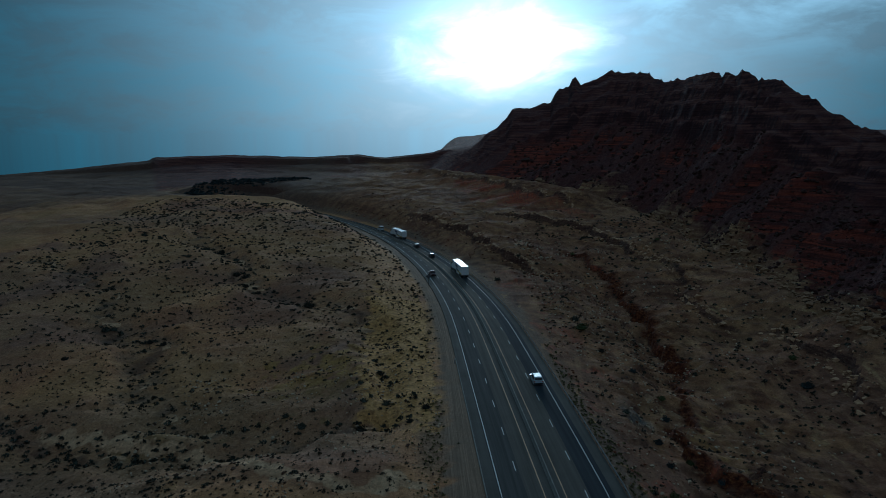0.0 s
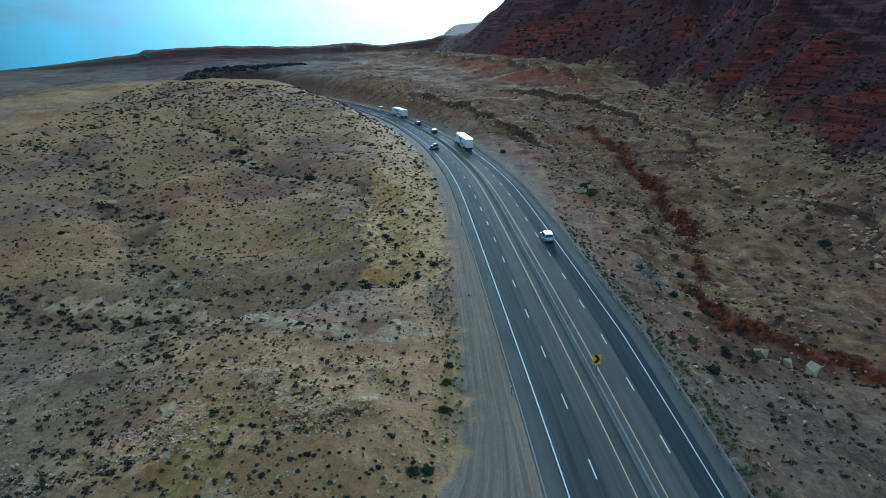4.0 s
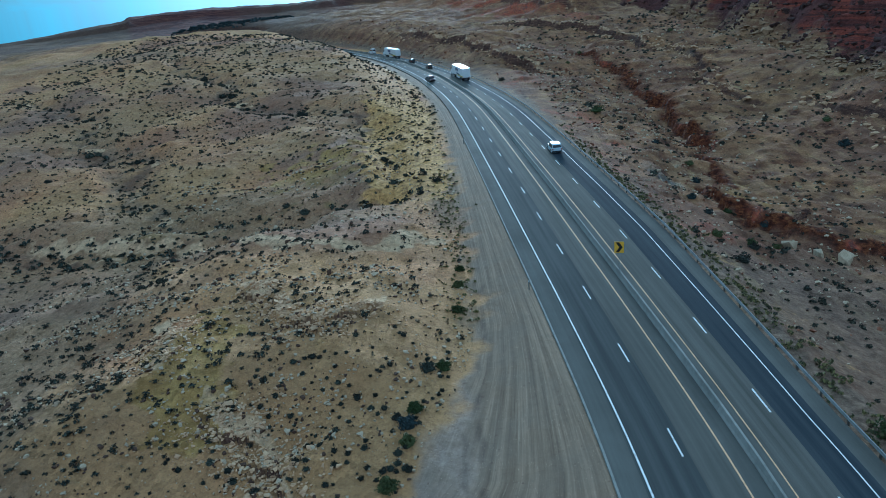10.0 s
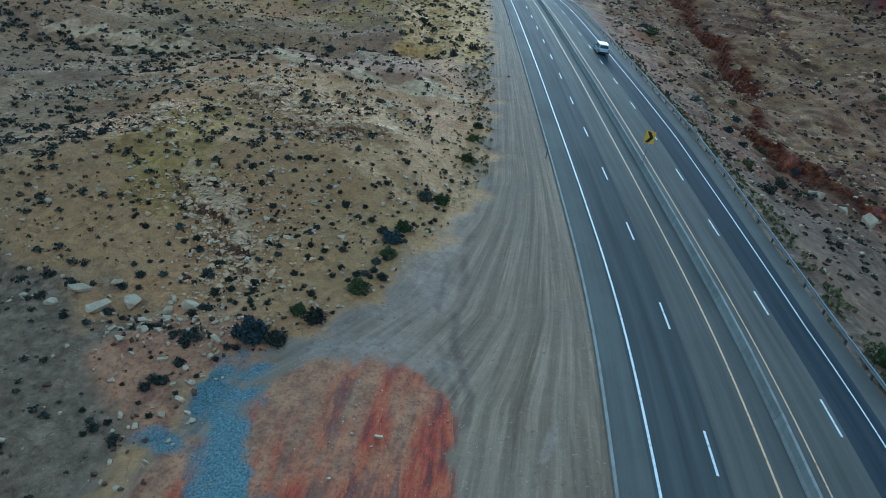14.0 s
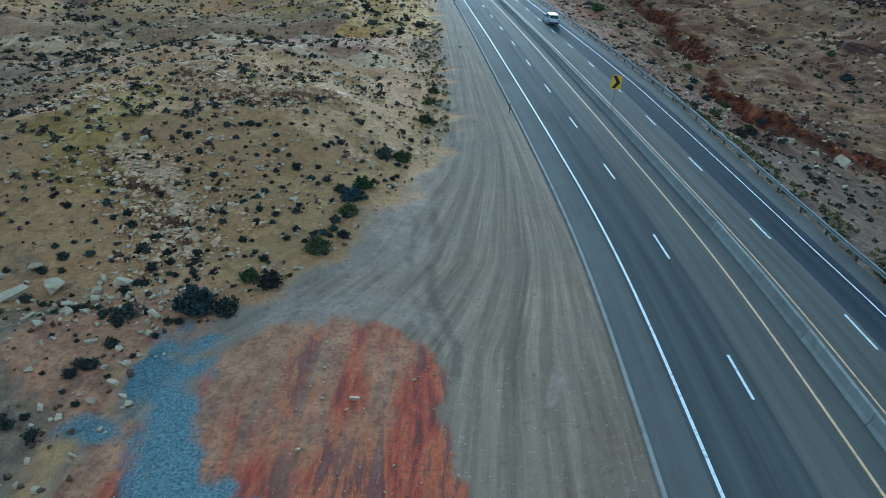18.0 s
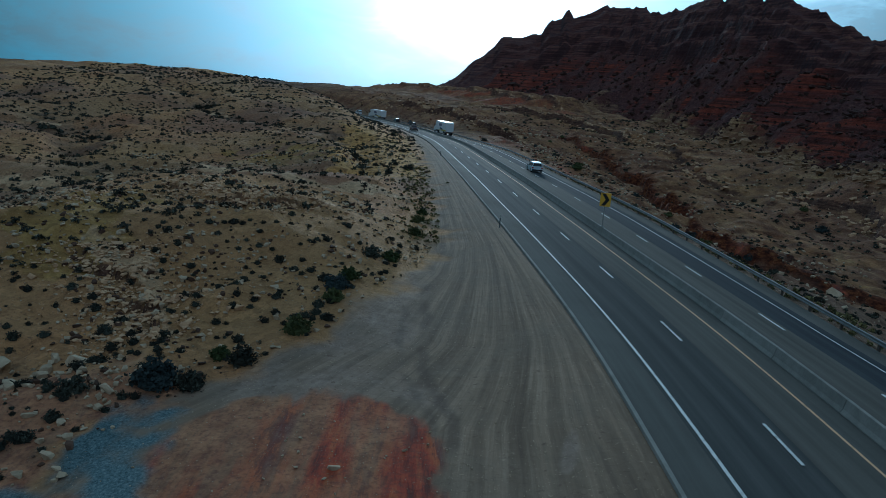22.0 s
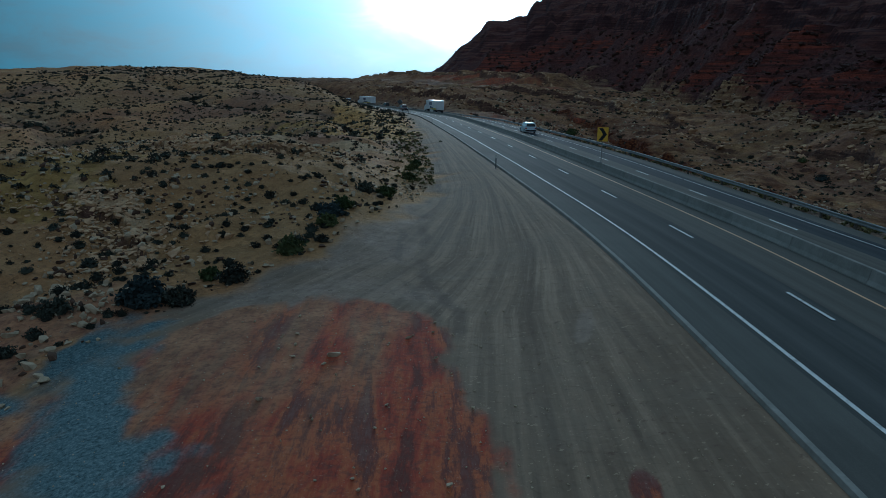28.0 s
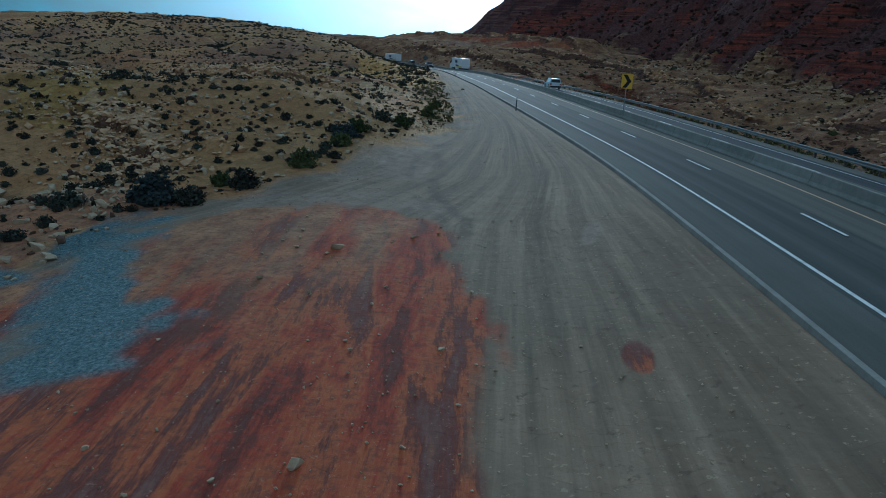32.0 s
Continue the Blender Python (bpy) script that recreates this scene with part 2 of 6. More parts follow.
    # layered rock of the mountain: beds follow the height
    sepz = n.t.nodes.new("ShaderNodeSeparateXYZ")
    n.put(sepz.inputs[0], geo)
    chute = n.add("ShaderNodeAttribute", out=3, attribute_name="zone_c")
    thin = n.noise(n.scaled(geo, (0.03, 0.03, 0.9)), 1.0, 5.0, 0.7)
    thick = n.noise(n.scaled(geo, (0.008, 0.008, 0.16)), 1.0, 4.0, 0.6)
    blot = n.noise(geo, 0.09, 6.0, 0.7)
    rub = n.noise(geo, 0.7, 5.0, 0.75)
    lay = n.ramp(thick, [(0.34, (0.19, 0.052, 0.036)), (0.46, (0.125, 0.045, 0.04)), (0.54, (0.25, 0.062, 0.036)), (0.66, (0.15, 0.052, 0.042))])
    lay = n.mix(n.ramp(thin, [(0.46, 0.0), (0.56, 0.85)]), lay, (0.06, 0.03, 0.027))
    talus = n.ramp(rub, [(0.34, (0.036, 0.021, 0.023)), (0.52, (0.095, 0.048, 0.047)), (0.68, (0.17, 0.09, 0.076))])
    talus = n.mix(n.ramp(blot, [(0.42, 0.0), (0.62, 0.6)]), talus, (0.12, 0.048, 0.038))
    steep = n.ramp(nrm.outputs[2], [(0.35, 1.0), (0.62, 0.0)])
    chute = n.math("MULTIPLY", chute, n.math("SUBTRACT", 1.0, n.math("MULTIPLY", steep, 0.8)))
    lay = n.mix(n.ramp(n.math("ADD", chute, n.math("MULTIPLY", n.math("SUBTRACT", blot, 0.5), 1.2)), [(0.25, 0.0), (0.6, 0.95)]), lay, talus)
    top = n.ramp(thin, [(0.40, (0.055, 0.026, 0.028)), (0.52, (0.115, 0.050, 0.044)), (0.64, (0.18, 0.085, 0.062))])
    hw = n.math("ADD", heights, n.math("MULTIPLY", n.math("SUBTRACT", blot, 0.5), 0.12))
    lay = n.mix(n.ramp(hw, [(0.50, 0.0), (0.58, 1.0)]), lay, top)
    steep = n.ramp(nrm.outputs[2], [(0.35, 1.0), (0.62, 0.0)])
    # steep upper faces go near-black by slope: their shade is put into the colour
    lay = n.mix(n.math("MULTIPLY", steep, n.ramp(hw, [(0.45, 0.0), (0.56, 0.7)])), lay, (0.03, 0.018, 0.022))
    pale = n.mix(n.ramp(thin, [(0.45, 0.0), (0.6, 0.8)]), (0.22, 0.125, 0.068), (0.56, 0.37, 0.18))
    lay = n.mix(n.ramp(n.math("ADD", hw, n.math("MULTIPLY", n.math("SUBTRACT", blot, 0.5), 0.3)), [(0.04, 0.9), (0.15, 0.0)]), lay, pale)
    ed = n.ramp(n.noise(geo, 0.25, 6.0, 0.7), [(0.36, 0.25), (0.64, 0.75)])

    def soft(f):
        return n.ramp(n.math("ADD", f, n.math("MULTIPLY", n.math("SUBTRACT", ed, 0.5), 0.5)), [(0.15, 0.0), (0.85, 1.0)], True)

    def edged(f):
        return n.ramp(n.math("ADD", f, n.math("MULTIPLY", n.math("SUBTRACT", ed, 0.5), 0.7)), [(0.38, 0.0), (0.62, 1.0)])
    bare = n.ramp(nrm.outputs[2], [(0.55, 1.0), (0.82, 0.0)])
    cliff = n.ramp(n.noise(n.scaled(geo, (0.3, 0.3, 2.5)), 0.8, 5.0, 0.7), [(0.38, (0.045, 0.026, 0.022)), (0.52, (0.12, 0.06, 0.042)), (0.68, (0.26, 0.16, 0.10))])
    tone = s3.outputs[2]
    soil = n.mix(n.ramp(tone, [(0.55, 0.0), (0.85, 0.6)]), soil, (0.39, 0.235, 0.10))
    soil = n.mix(n.ramp(tone, [(0.15, 0.7), (0.42, 0.0)]), soil, (0.25, 0.13, 0.088))
    # valley side under the mountain: brown beds along the contours, streaked pale and dark
    band = n.noise(n.scaled(geo, (0.30, 0.035, 0.8)), 1.0, 6.0, 0.68, 0.4)
    side = n.ramp(band, [(0.32, (0.045, 0.022, 0.015)), (0.43, (0.15, 0.07, 0.04)), (0.53, (0.225, 0.115, 0.062)), (0.61, (0.36, 0.21, 0.10)), (0.70, (0.15, 0.072, 0.042))])
    side = n.mix(n.ramp(n.noise(geo, 0.12, 6.0, 0.7), [(0.44, 0.0), (0.62, 0.65)]), side, (0.24, 0.11, 0.06))
    side = n.mix(n.ramp(n.noise(geo, 1.1, 4.0, 0.75), [(0.30, 0.85), (0.43, 0.0)]), side, (0.06, 0.045, 0.035))
    side = n.mix(n.ramp(n.noise(geo, 0.028, 5.0, 0.62, 0.8), [(0.40, 0.55), (0.58, 0.0)]), side, (0.075, 0.04, 0.026))
    side = n.mix(n.ramp(n.noise(n.scaled(geo, (0.22, 0.05, 0.5)), 1.0, 5.0, 0.7, 0.8), [(0.60, 0.0), (0.68, 0.75)]), side, (0.42, 0.29, 0.13))
    soil = n.mix(n.math("MULTIPLY", s4.outputs[0], 0.95), soil, side)
    soil = n.mix(edged(n.math("MULTIPLY", s4.outputs[2], 0.8)), soil, n.ramp(mid, [(0.35, (0.29, 0.165, 0.055)), (0.65, (0.44, 0.275, 0.09))]))
    ash = n.add("ShaderNodeAttribute", out=3, attribute_name="zone_d")
    soil = n.mix(n.math("MULTIPLY", ash, 0.8), soil, n.ramp(n.noise(geo, 1.3, 6.0, 0.75), [(0.34, (0.065, 0.052, 0.042)), (0.5, (0.165, 0.125, 0.092)), (0.66, (0.28, 0.21, 0.15))]))
    soil = n.mix(bare, soil, cliff)
    # dark far cliffs and plain, plus shade painted under ledges and along banks
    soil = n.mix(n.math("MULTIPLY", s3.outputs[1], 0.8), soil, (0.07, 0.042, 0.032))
    soil = n.mix(edged(s3.outputs[0]), soil, n.ramp(mid, [(0.35, (0.47, 0.295, 0.16)), (0.65, (0.67, 0.465, 0.27))]))
    col = n.mix(edged(verge), soil, green)
    col = n.mix(soft(gravel), col, grav)
    spk = n.noise(geo, 2.6, 3.0, 0.7)
    spk2 = n.noise(geo, 7.5, 2.0, 0.6)
    col = n.mix(n.ramp(spk, [(0.29, 0.7), (0.38, 0.0)]), col, (0.13, 0.085, 0.062))
    col = n.mix(n.ramp(spk2, [(0.64, 0.0), (0.72, 0.5)]), col, (0.50, 0.38, 0.25))
    col = n.mix(soft(red), col, dirt)
    col = n.mix(n.math("MULTIPLY", bank, 0.95), col, n.ramp(n.noise(n.scaled(geo, (1.0, 1.0, 2.2)), 0.8, 6.0, 0.72), [(0.36, (0.018, 0.008, 0.006)), (0.47, (0.075, 0.022, 0.012)), (0.56, (0.155, 0.052, 0.02)), (0.70, (0.26, 0.13, 0.045))]))
    col = n.mix(soft(blue), col, chips)
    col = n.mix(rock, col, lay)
    # loose rubble and grains, each a little lighter or darker than its neighbours
    grain = n.t.nodes.new("ShaderNodeSeparateColor")
    n.put(grain.inputs[0], n.add("ShaderNodeTexVoronoi", out=1, ins={"Vector": geo, "Scale": 2.3}))
    clod = n.t.nodes.new("ShaderNodeSeparateColor")
    n.put(clod.inputs[0], n.add("ShaderNodeTexVoronoi", out=1, ins={"Vector": geo, "Scale": 0.7}))
    loose = n.math("MULTIPLY", n.ramp(n.noise(geo, 0.5, 4.0, 0.7), [(0.36, 0.35), (0.6, 1.0)]), n.math("SUBTRACT", 1.0, n.math("MULTIPLY", n.math("MAXIMUM", gravel, red), 0.8)))
    var = n.math("ADD", n.math("MULTIPLY", n.math("SUBTRACT", grain.outputs[0], 0.5), 0.40), n.math("MULTIPLY", n.math("SUBTRACT", clod.outputs[0], 0.5), 0.22))
    var = n.math("ADD", var, n.math("MULTIPLY", n.math("SUBTRACT", n.noise(geo, 2.2, 6.0, 0.75), 0.5), 1.1))
    var = n.math("ADD", 1.0, n.math("MULTIPLY", var, loose))
    lit = n.t.nodes.new("ShaderNodeCombineColor")
    for k in range(3):
        n.put(lit.inputs[k], var)
    col = n.mix(1.0, col, lit.outputs[0], "MULTIPLY")
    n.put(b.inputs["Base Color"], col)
    h = n.math("ADD", n.math("MULTIPLY", fine, 0.7), n.math("MULTIPLY", grit, 0.3))
    h = n.math("MULTIPLY", h, n.math("SUBTRACT", 1.0, n.math("MULTIPLY", n.math("MAXIMUM", gravel, red), 0.95)))
    rel = n.math("ADD", h, n.math("MULTIPLY", n.math("MULTIPLY", rock, n.noise(geo, 0.16, 6.0, 0.7)), 9.0))
    bump(n, b, n.math("ADD", rel, n.math("MULTIPLY", n.math("MULTIPLY", grain.outputs[0], loose), 0.5)), 1.0, 0.25)
    return m


def asphalt(name, dark, light, track):
    m, n, b = material(name, 0.92, 0.06)
    uv = n.add("ShaderNodeTexCoord", out=2)
    geo = n.add("ShaderNodeNewGeometry")
    long = n.noise(n.scaled(uv, (1.0, 0.018, 1.0)), 1.3, 5.0, 0.6)
    patch = n.noise(geo, 0.12, 5.0, 0.6)
    grit = n.noise(geo, 30.0, 3.0, 0.7)
    f = n.math("ADD", n.math("MULTIPLY", long, track), n.math("MULTIPLY", patch, 1 - track))
    c = n.ramp(f, [(0.36, dark), (0.64, light)])
    c = n.mix(n.ramp(grit, [(0.3, 0.35), (0.6, 0.0)]), c, tuple(v * 0.6 for v in dark))
    n.put(b.inputs["Base Color"], c)
    bump(n, b, grit, 0.25, 0.01)
    return m


def paint_line(name, col):
    m, n, b = material(name, 0.7, 0.3)
    geo = n.add("ShaderNodeNewGeometry")
    w = n.noise(geo, 3.5, 6.0, 0.7)
    n.put(b.inputs["Base Color"], n.mix(n.ramp(w, [(0.34, 0.75), (0.48, 0.0)]), col, tuple(v * 0.35 for v in col)))
    return m


def leaf_material(name, cols):
    m, n, b = material(name, 0.85, 0.15)
    per = n.add("ShaderNodeObjectInfo", out=5)
    isl = n.add("ShaderNodeNewGeometry", out=8)
    f = n.math("FRACT", n.math("ADD", n.math("MULTIPLY", per, 3.7), n.math("MULTIPLY", isl, 0.45)))
    n.put(b.inputs["Base Color"], n.ramp(f, [(i / (len(cols) - 1), c) for i, c in enumerate(cols)]))
    return m


def rock_material(name, dark, light):
    m, n, b = material(name, 0.92, 0.15)
    pos = n.add("ShaderNodeNewGeometry")
    per = n.add("ShaderNodeObjectInfo", out=5)
    a, c = n.noise(pos, 1.3, 6.0, 0.65), n.noise(pos, 9.0, 5.0, 0.7)
    f = n.math("ADD", n.math("MULTIPLY", a, 0.6), n.math("ADD", n.math("MULTIPLY", c, 0.3), n.math("MULTIPLY", per, 0.12)))
    n.put(b.inputs["Base Color"], n.ramp(f, [(0.35, dark), (0.7, light)]))
    bump(n, b, c, 0.5, 0.05)
    return m


M_GROUND = ground_material()
M_LANE = asphalt("lane_asphalt", (0.085, 0.08, 0.07), (0.145, 0.135, 0.118), 0.8)
M_NEWLANE = asphalt("dark_lane_asphalt", (0.027, 0.034, 0.043), (0.058, 0.065, 0.073), 0.8)
M_MIDLANE = asphalt("worn_lane_asphalt", (0.054, 0.056, 0.056), (0.105, 0.105, 0.10), 0.85)
M_SHOULDER = asphalt("shoulder_asphalt", (0.085, 0.082, 0.074), (0.145, 0.14, 0.126), 0.5)
M_WHITE = paint_line("white_line_paint", (0.72, 0.73, 0.72))
M_YELLOW = paint_line("yellow_line_paint", (0.66, 0.41, 0.22))
M_CONCRETE = rock_material("barrier_concrete", (0.19, 0.185, 0.165), (0.32, 0.31, 0.28))
M_STEEL = simple("galvanised_steel", (0.24, 0.245, 0.24), 0.7, 0.3, 0.15, 0.25, 1.5)
M_POST = simple("weathered_post", (0.10, 0.085, 0.07), 0.9, 0.2, 0.0, 0.3, 4)
M_SAGE = leaf_material("sagebrush_leaves", [(0.018, 0.021, 0.017), (0.038, 0.043, 0.034), (0.085, 0.094, 0.072), (0.024, 0.026, 0.021), (0.052, 0.052, 0.040)])
M_GREEN = leaf_material("green_bush_leaves", [(0.030, 0.046, 0.018), (0.058, 0.078, 0.028), (0.11, 0.12, 0.048), (0.042, 0.056, 0.023)])
M_BLUEISH = leaf_material("blue_grey_bush_leaves", [(0.026, 0.038, 0.040), (0.055, 0.074, 0.076), (0.036, 0.048, 0.047)])
M_VERGE = leaf_material("verge_scrub_leaves", [(0.04, 0.046, 0.026), (0.09, 0.094, 0.045), (0.22, 0.19, 0.075), (0.05, 0.054, 0.03), (0.14, 0.125, 0.055)])
M_TUFT = leaf_material("dry_tuft_blades", [(0.035, 0.030, 0.022), (0.08, 0.065, 0.042), (0.025, 0.024, 0.019), (0.20, 0.15, 0.09), (0.045, 0.04, 0.028)])
M_STEM = simple("bush_stems", (0.07, 0.05, 0.035), 0.95, 0.1)
M_ROCK = rock_material("pale_sandstone", (0.29, 0.22, 0.14), (0.60, 0.48, 0.33))
M_LEDGE = rock_material("tan_ledge_rock", (0.36, 0.215, 0.12), (0.70, 0.48, 0.28))
M_FOOT = rock_material("brown_foot_rock", (0.19, 0.115, 0.065), (0.46, 0.31, 0.18))
M_TALUS = rock_material("dark_talus_rock", (0.035, 0.02, 0.019), (0.13, 0.075, 0.06))
M_REDROCK = rock_material("rusty_red_stone", (0.13, 0.05, 0.03), (0.33, 0.15, 0.085))
M_DARKROCK = rock_material("dark_brown_stone", (0.05, 0.032, 0.024), (0.15, 0.09, 0.06))

# ---- the road's line ----
ROAD_Y = np.array([-400, -60, -38, -28, -20, 0, 70, 90, 112, 136, 160, 184, 207, 233, 290, 340, 390, 450, 600, 3000.0])
ROAD_SLOPE = np.array([0.1, 0.03, -0.005, -0.05, -0.073, -0.083, -0.084, -0.092, -0.12, -0.155, -0.19, -0.225, -0.265, -0.31, -0.45, -0.55, -0.75, -1.0, -1.3, -1.3])
_y = np.linspace(-400, 3000, 6801)
_s = np.interp(_y, ROAD_Y, ROAD_SLOPE)
_x = np.concatenate([[0], np.cumsum((_s[1:] + _s[:-1]) * 0.25)])
_x -= np.interp(0, _y, _x)


def road_x(y):
    return np.interp(y, _y, _x)


def road_turn(y):
    return np.arctan(np.interp(y, _y, _s))


def road_z(y, d):
    """Height of the paving: level on the near side, falling off outwards past the near lane line."""
    return np.interp(y, [-400, 0, 33, 57, 82, 106, 130, 154, 178, 213, 290, 3000], [0.15, 0.2, 0.15, -0.1, -0.4, -0.7, -1.25, -1.9, -2.2, -3.0, -3.8, -3.8]) - 0.06 * np.maximum(np.asarray(d) + 4.5, 0)


def outer(y, d):
    """Distance from the road's line, east of it, as the paving measures it."""
    return d / np.where(np.asarray(d) > 0, np.interp(y, [-25, 15], [0.80, 1.0]), 1.0)


def on_road(y, d, up=0.0):
    a = float(road_turn(y))
    d = d * float(np.interp(y, [-25, 15], [0.80, 1.0])) if d > 0 else d
    return Vector((float(road_x(y)) + d * math.cos(a), y + d * math.sin(a), float(road_z(y, d)) + up))


# ---- noise on arrays ----
def gnoise(x, y, seed):
    xi, yi = np.floor(x).astype(np.int64), np.floor(y).astype(np.int64)
    xf, yf = x - xi, y - yi
    u, v = xf * xf * xf * (xf * (xf * 6 - 15) + 10), yf * yf * yf * (yf * (yf * 6 - 15) + 10)

    def corner(i, j):
        h = ((xi + i) * 374761393 + (yi + j) * 668265263 + seed * 974711) & 0x7FFFFFFF
        h = ((h ^ (h >> 13)) * 1274126177) & 0x7FFFFFFF
        a = (h ^ (h >> 16)).astype(float) * (2 * math.pi / 65536)
        return np.cos(a) * (xf - i) + np.sin(a) * (yf - j)
    a, b, c, d = corner(0, 0), corner(1, 0), corner(0, 1), corner(1, 1)
    return 1.5 * ((a + (b - a) * u) + ((c + (d - c) * u) - (a + (b - a) * u)) * v)


def fbm(x, y, size, octaves, seed, ridged=False):
    out, amp = 0, 1.0
    for k in range(octaves):
        g = gnoise(x / size * 2 ** k + 17.3 * k, y / size * 2 ** k - 9.1 * k, seed + k)
        out = out + amp * ((0.5 - np.abs(g)) if ridged else g)
        amp *= 0.5
    return out


def smooth(a, b, x):
    t = np.clip((x - a) / (b - a), 0, 1)
    return t * t * (3 - 2 * t)


def curve(x, xs, zs):
    """Monotone cubic through stations (columns of zs may vary by row)."""
    xs, zs = np.asarray(xs, float), np.asarray(zs, float)
    h = np.diff(xs)
    s = np.diff(zs) / h
    m = np.concatenate([[s[0]], np.where(s[1:] * s[:-1] > 0, 2 * s[1:] * s[:-1] / (s[1:] + s[:-1] + 1e-12), 0), [s[-1]]])
    i = np.clip(np.searchsorted(xs, x) - 1, 0, len(h) - 1)
    t = np.clip((x - xs[i]) / h[i], 0, 1)
    return (1 + 2 * t) * (1 - t) ** 2 * zs[i] + t * (1 - t) ** 2 * h[i] * m[i] + t * t * (3 - 2 * t) * zs[i + 1] + t * t * (t - 1) * h[i] * m[i + 1]


def sheet(dist, y, dists, rows):
    """Heights between cross-sections of the valley side: rows are (station, heights at the distances from the road)."""
    st = np.array([r[0] for r in rows], float)
    cross = np.stack([curve(dist, dists, r[1:]) for r in rows])
    i = np.clip(np.searchsorted(st, y) - 1, 0, len(st) - 2)
    t = np.clip((y - st[i]) / (st[i + 1] - st[i]), 0, 1)
    t = t * t * (3 - 2 * t) * 0.6 + t * 0.4
    k = np.arange(dist.size)
    return cross[i, k] * (1 - t) + cross[i + 1, k] * t


LEFT_AT = (9.6, 16, 25, 40, 60, 90, 140, 220, 340)
LEFT_NEAR = [(-120, 0.1, -1.2, -2.0, -4, -8, -12, -15, -15, -12),
             (-60, 0.16, -1.2, -2.0, -5, -9, -12, -14, -13, -10),
             (-38, 0.16, -1.1, -1.5, -3.2, -8, -11, -13, -12, -8),
             (-12, 0.17, -.8, 1.3, 1.0, -4, -9, -12, -11, -6),
             (10, 0.17, -.7, .3, .6, -3, -8, -12, -11, -5),
             (35, 0.13, -.6, -.6, -3, -6, -9, -11, -9, -3)]
LEFT_FAR = [(60, -.15, -.6, -.5, -3, -5, -7, -9, -6, 0),
            (100, -.7, -.6, 0, -1, -3, -4, -5, -1, 5),
            (170, -2, -1.5, .8, 2.2, 2.5, 2.2, 1.0, -1, -6),
            (260, -3.6, -2, 3.5, 6.5, 8, 8, 6.5, 1.5, -7),
            (340, -4, 0, 5, 9, 11, 11, 8.5, 2, -7),
            (450, -4, -3, 0, 1, 2, 2, 3, 3, 2)]
RIGHT_AT = (10.5, 14, 22, 35, 48, 65, 90, 130, 220)
RIGHT_NEAR = [(-120, -.8, -2.5, -5, -9, -12, -13, -11, -6, 8),
              (-20, -.8, -2.5, -5.5, -9.5, -12, -13, -10, -5, 8),
              (30, -.8, -2.5, -5, -8.5, -11.5, -12, -9.5, -4, 8),
              (75, -1.2, -3, -5, -8.5, -11.5, -11.5, -8, -2, 8),
              (120, -2, -3, -4.5, -7.5, -10.5, -10, -6, 0, 8)]
RIGHT_FAR = [(175, -3, -3.5, -3.5, -5, -7.5, -7, -4, 0, 6),
             (230, -4, -3.5, -1, 0, -1, -2, -1, 2, 5),
             (300, -4.6, -3.5, 1.5, 4, 4.5, 4, 4, 5, 7),
             (400, -4.6, -2.5, 3.5, 6, 6.5, 6.5, 6.5, 7, 9)]
HUB = (-15.0, -66.0)
FOOT_AZ = (-180, -60, -5, -1.7, 1.6, 3.7, 8.5, 11, 14.3, 20, 26, 30, 45, 70, 100, 180)
FOOT_R = (700, 700, 740, 720, 630, 590, 514, 460, 400, 301, 235, 198, 145, 115, 300, 700)
CREST_AZ = (-180, -60, -34, -30, -24.3, -23.9, -18.6, -12, -11, -8.5, -6.4, -3, 0.0, 0.6, 2.2, 3.5, 3.9, 7.0, 7.4, 8.4, 8.6, 9.15, 9.35, 11.7, 14, 15.8, 18.8, 22.5, 25.3, 28.6, 31.4, 32.0, 32.4, 34, 45, 70, 100, 180)
CREST_R = (1400, 1400, 1400, 1400, 1400, 1400, 1400, 1400, 1400, 1400, 1400, 1150, 930, 880, 820, 820, 820, 820, 820, 820, 820, 820, 820, 820, 760, 660, 558, 470, 421, 376, 345, 340, 337, 325, 270, 215, 300, 1400)
CREST_Z = (-12, -12, -18, -12, 1, 6, 8, 1, 3, 5, -2, 6, 20, 27, 48, 62, 71, 80, 92, 96, 104, 105, 100, 112, 106, 89, 90, 80, 68, 51, 43, 44, 56, 62, 60, 45, 30, -12)
WASH = ((24, 225), (35, 208), (39, 195), (40, 165), (41, 140), (41, 115), (38, 90), (31.5, 66), (27, 50), (24.5, 38), (28, 27.5), (37, 24.5), (50, 22), (72, 27), (100, 40))
LEDGES = (((-190, 690), (-150, 672), (-112, 655), (-79, 621), (-43, 543), (-3, 466), (20, 391), (34, 350), (46, 320)), ((-8, 300), (16, 292), (30, 273), (45, 262), (51, 237), (54, 222), (60, 205)),
          ((-52, 330), (-30, 290), (-13, 255), (0, 212), (9, 198), (16, 180)), ((62, 215), (66, 180), (60, 150), (64, 118)), ((74, 120), (76, 92), (72, 66), (75, 40)))

GULLIES = (((-150, 262), (-117, 203), (-99, 182), (-90, 158), (-78, 138), (-59, 123.5), (-46, 118), (-35, 95), (-30, 72), (-28, 50), (-23, 40)), ((-175, 185), (-135, 150), (-128, 144), (-113, 111), (-96, 101), (-86, 82), (-84, 62), (-60, 46), (-40, 40), (-23, 40)),
           ((-120, 60), (-95, 45), (-70, 38), (-45, 33)))


